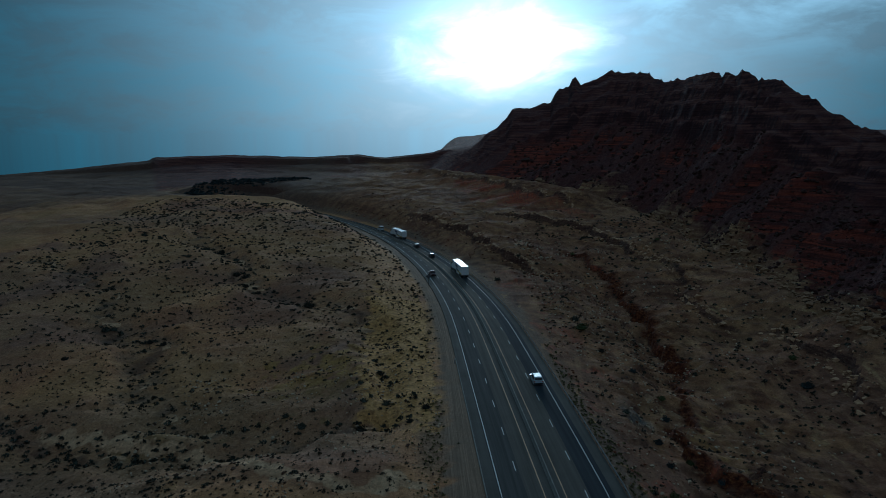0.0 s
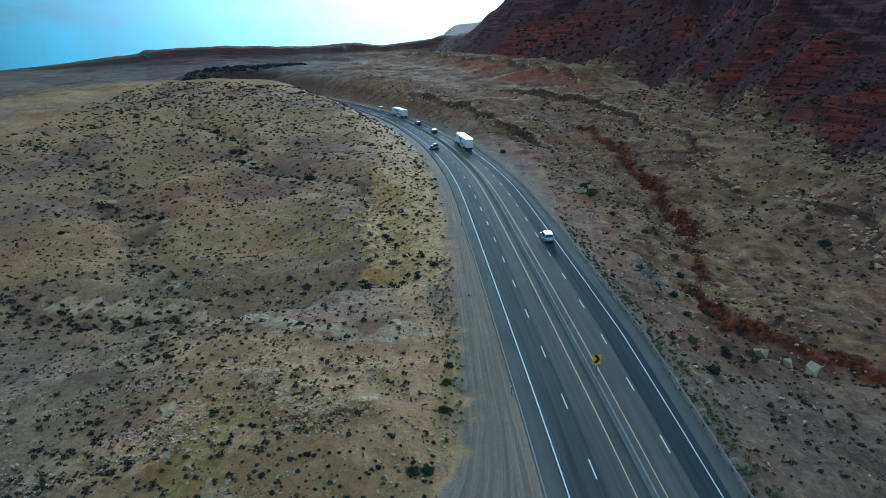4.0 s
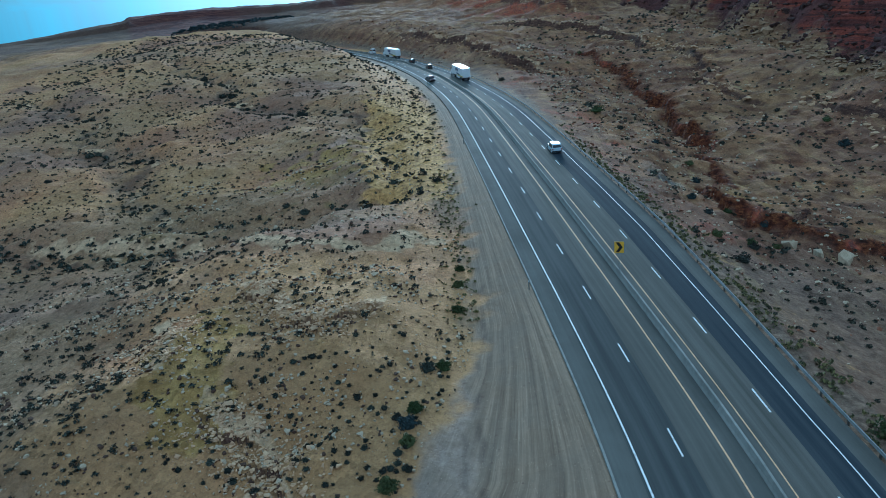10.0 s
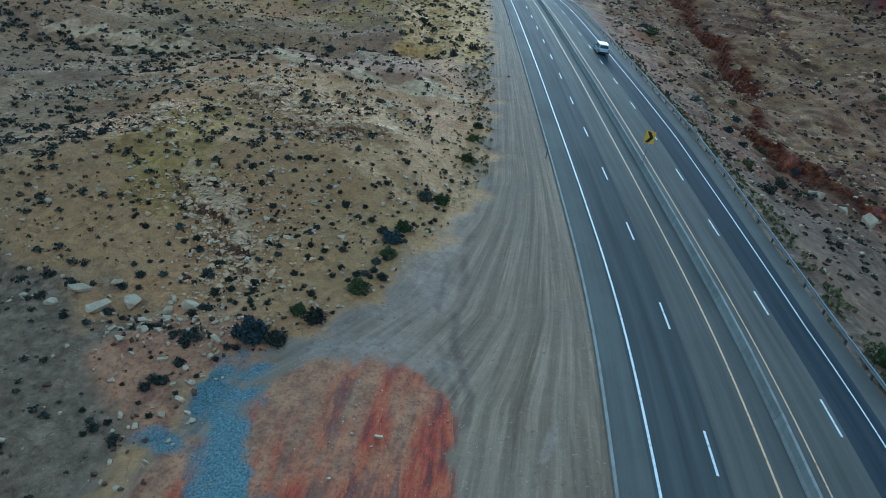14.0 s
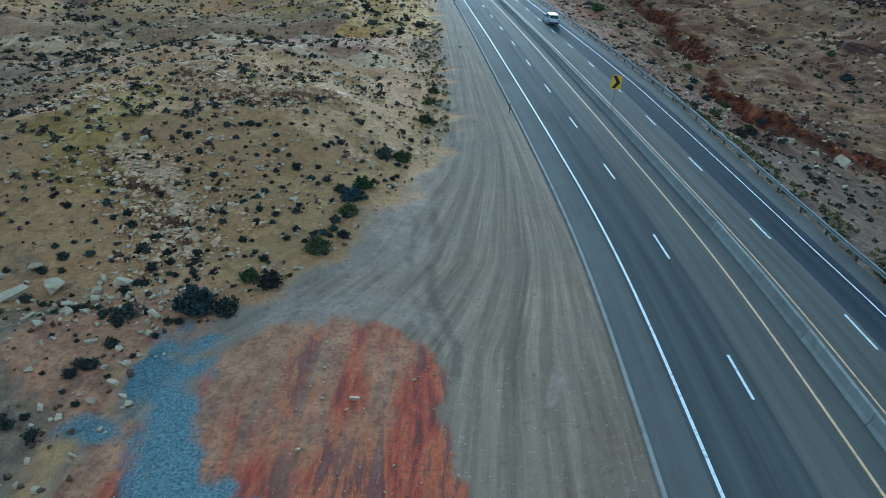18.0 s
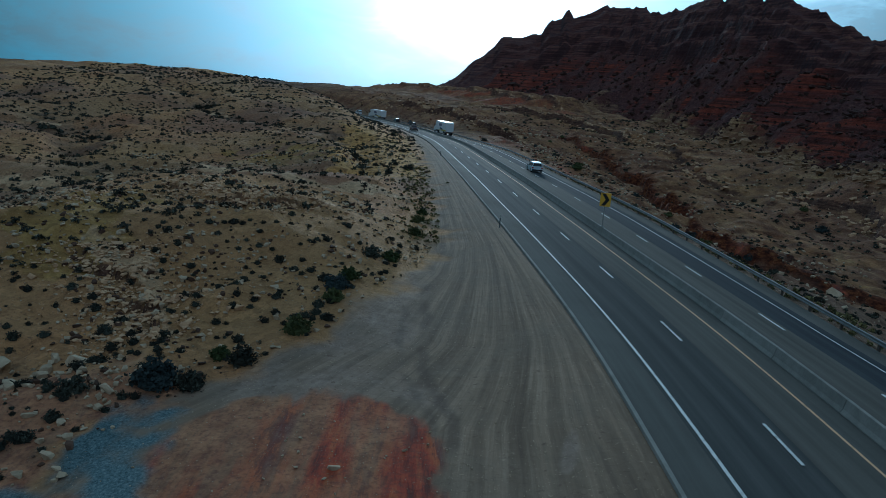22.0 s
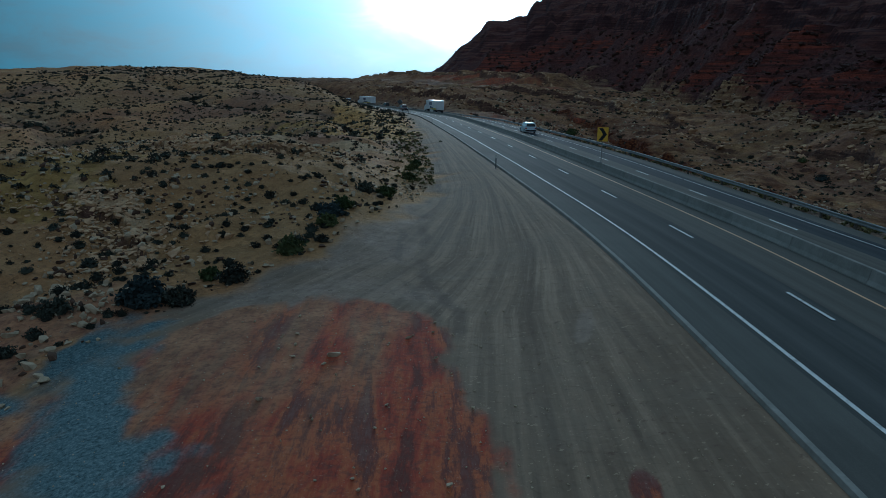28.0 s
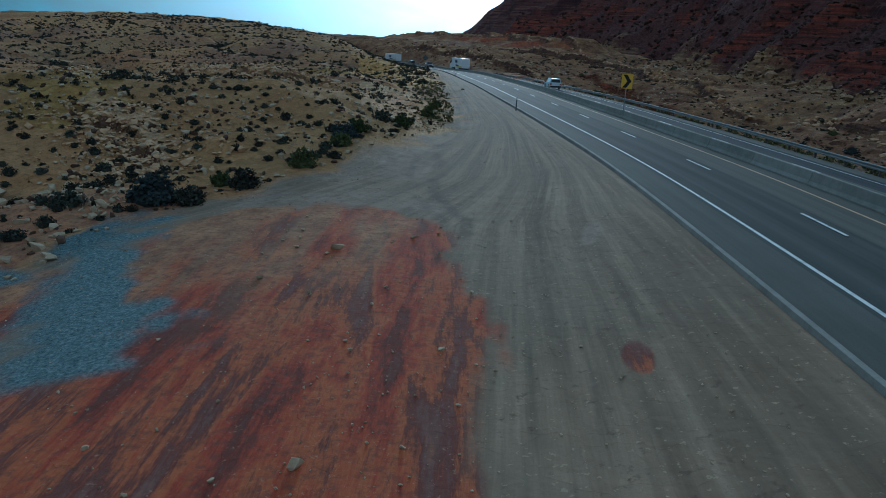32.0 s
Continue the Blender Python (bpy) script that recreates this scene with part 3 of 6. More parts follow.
# low broken rock steps on the near slope, facing south
OUTCROPS = (((-40, 1.5), (-37.5, -2.0), (-34.6, -8.0), (-32.4, -9.6), (-30.2, -11.2), (-28.6, -10.2), (-26.6, -9.4), (-24.6, -6.4)), ((-37.5, -20.5), (-35, -24.4), (-32.4, -25.0), (-31.2, -27.8), (-29.6, -31.2)), ((-49, -4), (-45.5, -9.5), (-43.5, -15)))


def beside(x, y, line):
    """Distance from a line, positive towards the mountain, and how far along it."""
    best, side, along = np.full(x.size, 1e9), np.zeros(x.size), np.zeros(x.size)
    run = 0.0
    for (ax, ay), (bx, by) in zip(line[:-1], line[1:]):
        vx, vy = bx - ax, by - ay
        ll = math.hypot(vx, vy)
        t = np.clip(((x - ax) * vx + (y - ay) * vy) / ll ** 2, 0, 1)
        d = np.hypot(x - ax - t * vx, y - ay - t * vy)
        k = d < best
        best = np.where(k, d, best)
        side = np.where(k, np.sign((y - ay) * vx - (x - ax) * vy), side)
        along = np.where(k, run + t * ll, along)
        run += ll
    return best * side, along


def line_length(line):
    return sum(math.dist(p, q) for p, q in zip(line[:-1], line[1:]))


def wash_bank(x, y):
    """The dry wash: distance past the foot of its cut bank, and the bank's height."""
    s = np.full(x.size, -99.0)
    h = np.zeros(x.size)
    m = (x > -5) & (x < 130) & (y > -15) & (y < 250)
    if m.any():
        xx, yy = x[m], y[m]
        d, a = beside(xx + fbm(xx, yy, 9, 4, 41) * 3.2, yy + fbm(xx, yy, 9, 4, 43) * 3.2, WASH)
        s[m] = d
        h[m] = (2.9 + 2.2 * fbm(a, a * 0, 17, 3, 45)).clip(0.9, 4.5) * np.interp(a, [0, 25, 50, 100, 128, 150, 165, 185, 200, 240], [0.1, 0.5, 0.8, 1.15, 1.0, 0.35, 0.3, 0.75, 0.75, 0.3])
    return s, h


def pull_out_edge(y):
    """How far the graded gravel reaches west of the road's line."""
    return np.interp(y, [-120, -58, -50, -44, -39, -35, -30, -23, -16, -8, 5, 30, 60, 90, 400], [36, 34, 32.5, 31.5, 30.2, 26.5, 22.5, 20.0, 17.5, 15.8, 15.0, 14.0, 13.0, 11.5, 11.0])


def ground_z(x, y, rough=True):
    x, y = np.atleast_1d(np.asarray(x, float)), np.atleast_1d(np.asarray(y, float))
    c = np.cos(road_turn(y))
    d = (x - road_x(y)) * c
    wx = fbm(x, y, 55, 3, 11) * 7
    wy = fbm(x, y, 55, 3, 23) * 9
    fade = smooth(16, 45, np.abs(d))
    left = sheet(np.maximum(-d + wx * fade, 9.6), y + wy * fade, LEFT_AT, LEFT_NEAR + LEFT_FAR)
    right = sheet(np.maximum(d + wx * fade, 10.5), y + wy * fade, RIGHT_AT, RIGHT_NEAR + RIGHT_FAR)
    near = np.where(d < 0, left, right)
    open_l = np.where(y < 20, smooth(pull_out_edge(y) + 0.5, pull_out_edge(y) + 9, -d), smooth(17, 30, -d)) * (d < 0)
    open_r = smooth(14, 30, d) * (d > 0)
    near = near + open_l * (fbm(x, y, 38, 5, 5, True) * 2.2 - 0.7 + fbm(x, y, 9, 3, 8) * 0.40 + fbm(x, y, 2.6, 3, 9) * 0.16) + open_r * (fbm(x, y, 44, 5, 61, True) * 3.0 - 1.0 + fbm(x, y, 8, 3, 64) * 0.45 + fbm(x, y, 2.6, 3, 65) * 0.18)
    # rock beds break the far side into contour ledges
    step = 3.2
    ph = (near + fbm(x, y, 90, 3, 71) * 4) / step
    fr = ph - np.floor(ph)
    ledge = (smooth(0.80, 0.90, fr) - fr) * step * (0.15 + 0.9 * fbm(x, y, 40, 3, 73)).clip(0, 0.22)
    near = near + ledge * smooth(46, 60, d) * smooth(0, 40, y)
    # a dry wash with a cut red bank on its far side
    s, h = wash_bank(x, y)
    near = near - 1.5 * smooth(-9, -5.0, s) * smooth(14, 1, s) * np.minimum(h, 1.6) / 1.6 + h * (smooth(0, 1.3, s) - smooth(2, 26, s)) * (s > -50)
    lift = np.zeros_like(near)
    for j, line in enumerate(LEDGES):
        m = (x > line[0][0] - 60) & (x < 130) & (y > 20) & (y < 760)
        if m.any():
            xx, yy = x[m], y[m]
            e, a = beside(xx + fbm(xx, yy, 16, 4, 201 + j) * 3, yy + fbm(xx, yy, 16, 4, 211 + j) * 3, line)
            k = (0.9 + 0.6 * fbm(a, a * 0, 22, 3, 221 + j)).clip(0.45, 1.3) * (6.5 if j == 0 else 2.2 if j < 3 else 1.5)
            ends = smooth(0, 25, a) * smooth(sum(math.dist(p, q) for p, q in zip(line[:-1], line[1:])), sum(math.dist(p, q) for p, q in zip(line[:-1], line[1:])) - 15, a)
            if j == 0:
                rill = fbm(a, e * 0.15, 13, 3, 235) * smooth(-30, -12, e) * smooth(3, -4, e)
                lift[m] += k * ends * (0.55 * smooth(-32, -2.5, e + 6 * rill) + 0.45 * smooth(-1.6, 0.6, e) - smooth(2, 60, e) + 0.16 * rill)
            else:
                lift[m] += k * ends * (smooth(-0.2, 0.7, e) - smooth(1.5, 34, e) - 0.3 * np.exp(-((e + 1.6) / 1.6) ** 2))
    # dry drainage lines on the west side
    for j, line in enumerate(GULLIES):
        m = (x < -18) & (x > -190) & (y > 25) & (y < 275)
        if m.any():
            xx, yy = x[m], y[m]
            e, a = beside(xx + fbm(xx, yy, 18, 3, 241 + j) * 5, yy + fbm(xx, yy, 18, 3, 251 + j) * 5, line)
            near[m] -= (2.0 + 0.8 * fbm(a, a * 0, 30, 2, 261 + j)) * smooth(9, 0.5, np.abs(e)) * smooth(0, 20, a) * smooth(18, 26, -d[m])
    for j, line in enumerate(OUTCROPS):
        m = (x < -20) & (x > -60) & (y > -40) & (y < 12)
        if m.any():
            xx, yy = x[m], y[m]
            e, a = beside(xx + fbm(xx, yy, 3.2, 3, 301 + j) * 1.3, yy + fbm(xx, yy, 3.2, 3, 311 + j) * 1.3, line)
            k = (0.34 + 0.4 * fbm(a, a * 0, 4.5, 3, 321 + j)).clip(0.1, 0.6) * smooth(0, 2.5, a) * smooth(line_length(line), line_length(line) - 2.5, a)
            near[m] += k * (smooth(-0.15, 0.3, e) - smooth(0.8, 7, e) - 0.25 * np.exp(-((e + 0.8) / 0.8) ** 2))
    # far country round the valley: low mesas and the layered mountain
    px, py = x - HUB[0], y - HUB[1]
    r, az = np.hypot(px, py), np.degrees(np.arctan2(px, py))
    crest, rc = np.interp(az, CREST_AZ, CREST_Z), np.interp(az, CREST_AZ, CREST_R)
    big = smooth(4, 18, crest)
    tooth = (fbm(az * 1.3, az * 0, 1.6, 3, 31) * 3 + np.round(fbm(az * 7, az * 0, 1.4, 3, 35) * 3.0 * smooth(6, 8, az)) * 1.1) * big * rc / 820 + fbm(az, az * 0, 2.0, 3, 37) * 1.0
    crest = crest + tooth
    foot = np.interp(az, FOOT_AZ, FOOT_R)
    # spurs and chutes run straight down the slope, which faces the road
    run = y - 0.2 * x
    span = np.maximum(rc - foot, 60)
    spur = fbm(run + fbm(x, y, 60, 3, 85) * 16, x * 0.12, 62, 4, 81)
    rr = r + big * (spur * (0.15 - 0.11 * smooth(0.4, 0.6, (r - foot) / span)) + fbm(x, y, 30, 4, 83) * 0.05) * span * smooth(rc - 4, rc - 0.25 * span, r) * smooth(-0.05, 0.12, (r - foot) / span)
    u = (rr - foot) / span
    hill = -2 + np.interp(u, [0, 0.05, 0.2, 0.4, 0.57, 0.595, 0.67, 0.70, 0.80, 0.83, 0.93, 0.955, 1.0, 1.15, 3.0], [0, 0.03, 0.15, 0.33, 0.51, 0.60, 0.65, 0.74, 0.79, 0.87, 0.91, 0.97, 1.0, 0.97, 0.7]) * (crest + 2)
    plain = np.interp(r, [500, 900, 1250], [-6, -13, -19]) + 2.5 * fbm(x, y, 120, 4, 91)
    edge = r + fbm(x, y, 150, 4, 92) * 70 * smooth(1385, 1300, r)
    mesa = plain + (crest - plain) * (0.42 * smooth(1180, 1330, edge) + 0.50 * smooth(1352, 1366, edge) + 0.08 * smooth(1366, 1400, edge)) - 0.05 * np.maximum(r - 1420, 0)
    far = hill * big + mesa * (1 - big)
    lower = smooth(0.03, 0.14, u) * (1 - 0.4 * smooth(0.5, 0.6, u))
    bedz = (far + fbm(x, y, 140, 3, 96) * 3) / 3.6
    sf = bedz - np.floor(bedz)
    far = far + big * ((smooth(0.62, 0.80, sf) - sf) * 3.6 * 0.8 * lower * smooth(-0.1, 0.25, fbm(run, x * 0.2, 30, 3, 171)) + fbm(x, y, 7, 3, 99) * (0.9 - 0.65 * smooth(0.48, 0.6, u)) + fbm(x, y, 24, 4, 97) * 2.0) + fbm(x, y, 40, 4, 98) * 1.2
    w = smooth(foot - 25 - 65 * (1 - big), foot + 12, r)
    z = near * (1 - w) + far * w + lift * smooth(16, 26, np.abs(d))
    # behind the place the ground runs off level
    back = smooth(-130, -260, y)
    z = z * (1 - back) - 3 * back
    pave = road_z(y, d) - 0.22
    k = np.where(d < 0, smooth(9.75, 9.35, -d), smooth(10.9, 10.0, d)) * (y < 470)
    z = z * (1 - k) + pave * k
    cutin = (np.abs(d) < 24) & (y > 470) & (r < 720)
    z = np.where(cutin, np.minimum(z, road_z(y, d) + np.maximum(np.abs(d) - 11, 0) * 0.5), z)
    if rough:
        z = z + fbm(x, y, 1.7, 3, 51) * 0.05 * smooth(10.8, 13, np.abs(d)) * (1 - 0.8 * smooth(36, 26, -d) * (d < 0) * smooth(20, -5, y))
    return z


def gz(x, y):
    return float(ground_z(x, y)[0])


def make_ground():
    az = np.concatenate([np.arange(-180, -44, 2.0), np.arange(-44, 44, 0.235), np.arange(44, 180.1, 2.0)])
    r = np.concatenate([[0.6], np.geomspace(3, 110, 400)[:-1], np.geomspace(110, 560, 560)[:-1], np.geomspace(560, 1500, 200)[:-1], np.geomspace(1500, 9000, 14)])
    A, R = np.meshgrid(np.radians(az), r)
    x, y = (HUB[0] + R * np.sin(A)).ravel(), (HUB[1] + R * np.cos(A)).ravel()
    z = ground_z(x, y)
    nr, na = R.shape
    i = np.arange(nr * na).reshape(nr, na)
    f = np.stack([i[:-1, :-1], i[1:, :-1], i[1:, 1:], i[:-1, 1:]], -1).reshape(-1, 4)
    me = bpy.data.meshes.new("ground")
    me.vertices.add(x.size)
    me.vertices.foreach_set("co", np.stack([x, y, z], -1).ravel())
    me.loops.add(f.size)
    me.loops.foreach_set("vertex_index", f.ravel())
    me.polygons.add(len(f))
    me.polygons.foreach_set("loop_start", np.arange(len(f)) * 4)
    me.polygons.foreach_set("use_smooth", np.ones(len(f), bool))
    me.update()
    c = np.cos(road_turn(y))
    d = (x - road_x(y)) * c
    dd = outer(y, d)
    n1 = fbm(x, y, 5, 4, 101)
    edge = pull_out_edge(y)
    gravel = smooth(2.6, -2.2, -d - edge + n1 * 2.2) * (d < 0) * smooth(130, 90, y)
    gravel = np.maximum(gravel, smooth(14.5, 11.5, -d) * 0.8 * (y < 440) * (d < 0))
    wob = n1 * 2.0
    drag = fbm(x * 1.6, y * 0.22, 2.4, 4, 105) * 2.6
    # red spoil: a sharp graded edge beside the gravel, ragged elsewhere
    west = np.interp(y, [-80, -56, -50, -46, -42, -39, -37, -35.5], [-31, -27, -23.2, -23.4, -24.8, -25.2, -23.5, -20])
    east = np.interp(y, [-80, -47, -40, -38, -36.2, -35], [-13.4, -14.1, -14.5, -15.4, -17.6, -19])
    red = smooth(-1.0, 1.2, x - west + wob * 0.7) * smooth(-0.5, 0.7, east - x + wob * 0.25 + drag * 0.25) * smooth(-35.0, -37.6, y + wob * 0.5 + drag * 0.6) * smooth(-95, -75, y)
    red = np.maximum(red, smooth(1.6, -0.4, np.hypot((x + 31.2) / 1.5, y + 38.6) - 1.6 + n1) * 0.9)
    band, _ = beside(x + wob * 0.3, y + wob * 0.3, ((-27.4, -39.9), (-25.4, -42.8), (-24.3, -46.0), (-23.0, -50.0)))
    blue = smooth(1.2, -0.9, np.abs(band) - 1.45 + n1 * 1.2 + 0.7 * fbm(x, y, 1.6, 3, 107)) * 0.85
    blue = np.maximum(blue, smooth(0.9, -0.5, np.hypot((x + 28.9) / 1.3, y + 43.6) - 0.9 + n1 * 0.9) * 0.75)
    verge = smooth(13.0, 15.5, -d + wob * 0.5) * smooth(34, 26, -d + wob) * smooth(24, 44, y + wob * 4 - 0.5 * (-d - 20)) * smooth(160, 110, y + wob * 4) * 0.85
    verge = np.maximum(verge, smooth(10.5, 12.5, d) * smooth(20, 13, d + wob) * 0.35)
    px, py = x - HUB[0], y - HUB[1]
    rr, az_ = np.hypot(px, py), np.degrees(np.arctan2(px, py))
    crest, rc = np.interp(az_, CREST_AZ, CREST_Z), np.interp(az_, CREST_AZ, CREST_R)
    foot = np.interp(az_, FOOT_AZ, FOOT_R)
    span = np.maximum(rc - foot, 60)
    u = (rr - foot) / span
    big = smooth(4, 18, crest)
    run = y - 0.2 * x
    rock = smooth(-0.04, 0.06, u + fbm(x, y, 30, 4, 111) * 0.10 - 0.02) * smooth(0, 9, crest)
    # dark talus runs down over the red beds
    chute = smooth(-0.26, -0.03, -fbm(run + fbm(x, y, 45, 3, 85) * 12, x * 0.2, 30, 4, 171) + 0.25 * fbm(x, y, 9, 4, 173)) * smooth(0.62, 0.5, u)
    scarp_and_shade = smooth(1335, 1352, rr + fbm(x, y, 150, 4, 92) * 70) * (1 - big)
    scarp_and_shade = np.maximum(scarp_and_shade, smooth(430, 520, rr + n1 * 40) * smooth(-7, -15, az_) * (0.75 + 0.5 * fbm(x, y, 70, 4, 193)).clip(0.45, 0.95))
    crown, _ = beside(x, y + n1 * 2.0, ((-17, 15), (-22, 15.5), (-28, 13), (-35.6, 14), (-44, 19), (-52, 29), (-60, 37.5), (-70, 40), (-83, 45), (-100, 52)))
    pale = smooth(3.0, 0.6, np.abs(crown)) * smooth(15, 18, -d) * smooth(105, 80, -d) * 0.72
    heights = np.clip(u, 0, 1)
    s, h = wash_bank(x, y)
    cutbank = smooth(-0.3, 0.3, s) * smooth(2.4, 1.0, s) * smooth(0.4, 1.2, h)
    floor_ = smooth(-6.5, -4.5, s) * smooth(0.2, -0.6, s) * smooth(10, 24, y) * smooth(215, 190, y)
    pale = np.maximum(pale, floor_ * 0.2)
    red = np.maximum(red, cutbank * (0.42 + 0.5 * n1))
    tint = fbm(x, y, 11, 4, 181)
    # shade under the ledge lips, painted into the ground colour
    recess_shade = np.zeros_like(x)
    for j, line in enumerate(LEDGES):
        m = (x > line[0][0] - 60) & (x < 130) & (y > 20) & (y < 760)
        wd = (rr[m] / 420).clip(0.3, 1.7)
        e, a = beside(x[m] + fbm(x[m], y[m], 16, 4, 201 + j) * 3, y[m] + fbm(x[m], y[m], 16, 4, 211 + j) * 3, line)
        recess_shade[m] = np.maximum(recess_shade[m], smooth(-0.5 - 0.6 * wd, -0.2 - 0.2 * wd, e) * smooth(0.3 + 0.6 * wd, 0.1 + 0.3 * wd, e) * smooth(-0.45, -0.05, fbm(a, a * 0, 22, 3, 221 + j)))
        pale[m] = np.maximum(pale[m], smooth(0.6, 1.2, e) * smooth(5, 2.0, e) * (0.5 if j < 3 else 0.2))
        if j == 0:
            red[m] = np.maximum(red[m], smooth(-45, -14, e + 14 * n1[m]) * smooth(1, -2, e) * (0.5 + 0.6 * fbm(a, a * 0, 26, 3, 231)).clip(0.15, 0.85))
    # adds the painted ledge shade and a dark shadow line on the cut bank
    scarp_and_shade = np.maximum(scarp_and_shade, np.maximum(recess_shade * 0.8, cutbank * (0.85 + 0.6 * n1)))
    red = np.maximum(red, smooth(0.0, 0.4, tint) * smooth(11.5, 14, d) * smooth(34, 22, d) * smooth(0, 25, y) * smooth(230, 170, y) * 0.45)
    red = np.maximum(red, smooth(1.5, -0.6, np.hypot((x + 30.6) / 1.6, (y + 37.6) / 2.0) - 1.5 + n1 * 1.6) * 0.95)
    red = np.maximum(red, smooth(1.2, -0.6, np.hypot(x + 29.4, (y + 42.3) / 1.2) - 1.2 + n1 * 1.5) * 0.85)
    red = np.maximum(red, smooth(1.2, -0.6, np.hypot((x + 27.6) / 1.0, (y + 47.0) / 3.0) - 1.2 + n1 * 1.5) * 0.9)
    red = np.maximum(red, smooth(0.25, -0.1, np.hypot((x + 10.7) / 0.45, (y + 50.8) / 1.1) - 0.6 + n1 * 0.5) * 0.9)
    blue = np.maximum(blue, smooth(1.2, -0.8, np.hypot((x - 19) / 3.2, (y - 53) / 6.5) - 0.8 + n1 * 0.6) * 0.45)
    ochre = smooth(1.25, 0.4, np.hypot((x + 41) / 17, (y - 66) / 20) + n1 * 0.9) * 0.72
    ochre = np.maximum(ochre, smooth(1.3, 0.3, np.hypot((x + 29) / 8, (y + 13) / 8) + n1 * 0.6) * 0.4)
    ochre = np.maximum(ochre, smooth(1.3, 0.5, np.hypot((x + 40.5 + 0.2 * (y + 15)) / 5, (y + 15) / 13) + n1 * 0.5) * 0.95)
    ochre = np.maximum(ochre, smooth(1.3, 0.4, np.hypot((x + 68 - 1.2 * (y - 42)) / 14, (y - 42) / 5) + n1 * 0.5) * 0.8)
    ochre = np.maximum(ochre, smooth(1.6, 3.0, s + n1) * smooth(12, 5, s + n1 * 3) * smooth(12, 22, y) * smooth(80, 55, y) * 0.5)
    ochre = np.maximum(ochre, smooth(380, 450, rr) * smooth(-16, -12, az_) * smooth(3, -1, az_) * smooth(760, 600, rr) * (d > 9) * 0.15)
    ashen = smooth(-28.6, -31.5, x - 0.12 * (y + 42) + n1 * 2) * smooth(-33, -37.5, y + 0.4 * (x + 33) + n1 * 3)
    ashen = np.maximum(ashen, smooth(44, 62, -d + n1 * 6) * smooth(70, 20, y) * 0.7)
    ashen = np.maximum(ashen, smooth(20, 25, y - 0.05 * (x + 45) + n1 * 3) * smooth(66, 54, y) * smooth(20, 26, -d) * 0.55)
    ashen = np.maximum(ashen, smooth(9.5, 10.0, dd) * smooth(16.5, 12.5, dd + n1 * 2) * 0.95)
    ashen = np.maximum(ashen, smooth(10.5, 13, d) * smooth(60, 35, d + n1 * 6) * smooth(26, 2, y + n1 * 10) * 0.65)
    ashen = np.maximum(ashen, smooth(66, 90, y + n1 * 12) * smooth(22, 34, -d) * smooth(330, 250, y) * (0.30 + 0.4 * fbm(x, y, 60, 3, 191)).clip(0.05, 0.55))
    ashen = np.maximum(ashen, smooth(13.0, 14.5, -d + wob * 0.4) * smooth(19.5, 17, -d + wob * 0.4) * smooth(14, 24, y) * smooth(58, 42, y) * 0.8)
    pale = np.maximum(pale, smooth(10.4, 11.4, -d) * smooth(16, 12.5, -d + n1) * smooth(150, 170, y) * smooth(275, 245, y) * 0.9)
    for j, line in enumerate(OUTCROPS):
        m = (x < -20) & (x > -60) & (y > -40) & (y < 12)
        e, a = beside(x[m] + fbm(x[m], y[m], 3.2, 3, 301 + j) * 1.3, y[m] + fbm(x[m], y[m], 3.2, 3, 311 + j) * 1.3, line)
        # painted shade at the foot of each outcrop step
        scarp_and_shade[m] = np.maximum(scarp_and_shade[m], smooth(-0.9, -0.3, e) * smooth(0.35, 0.05, e) * smooth(-0.4, 0.0, fbm(a, a * 0, 4.5, 3, 321 + j)) * smooth(0, 2, a) * 0.6)
        pale[m] = np.maximum(pale[m], smooth(0.2, 0.5, e) * smooth(3.2, 1.0, e + n1[m]) * 0.6)
    ashen = np.maximum(ashen, smooth(420, 520, rr) * smooth(-6, -14, az_) * 0.75)
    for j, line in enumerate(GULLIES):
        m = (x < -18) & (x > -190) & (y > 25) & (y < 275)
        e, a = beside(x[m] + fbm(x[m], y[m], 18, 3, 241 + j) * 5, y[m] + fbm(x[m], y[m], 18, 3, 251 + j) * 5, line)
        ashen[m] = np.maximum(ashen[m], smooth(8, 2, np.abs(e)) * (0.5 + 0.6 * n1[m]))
        # painted shade along one bank of each gully
        scarp_and_shade[m] = np.maximum(scarp_and_shade[m], smooth(1.6, 0.4, np.abs(e + 1.2)) * smooth(-0.05, 0.2, fbm(a, a * 0, 14, 3, 271 + j)) * 0.7)
        pale[m] = np.maximum(pale[m], smooth(1.6, 0.6, np.abs(e - 0.6)) * smooth(0.05, 0.3, fbm(a, a * 0, 12, 3, 281 + j)) * 0.7)
    bank_ = smooth(-0.8, 0.0, s + n1 * 0.8) * smooth(2.9, 1.5, s + n1 * 2.4) * smooth(0.3, 0.9, h)
    pale = np.maximum(pale, smooth(-5.5, -3.5, s + n1) * smooth(-0.4, -1.4, s) * smooth(20, 30, y) * smooth(140, 100, y) * 0.35)
    across = np.clip((-d - 9.7) / np.maximum(edge - 9.7, 3), 0, 1.3)
    rutx = np.interp(y, [-60, -45, -38, -33, -29, -24, -16, -5, 20], [-14.2, -14.3, -14.5, -15.3, -15.9, -15.6, -15.2, -14.6, -14.9]) + fbm(x * 0, y, 6, 3, 331) * 0.5
    rut = smooth(0.40, 0.12, np.abs(x - rutx)) * smooth(-0.35, 0.15, fbm(x * 0, y, 5, 3, 333)) * smooth(-62, -50, y) * smooth(25, 5, y)
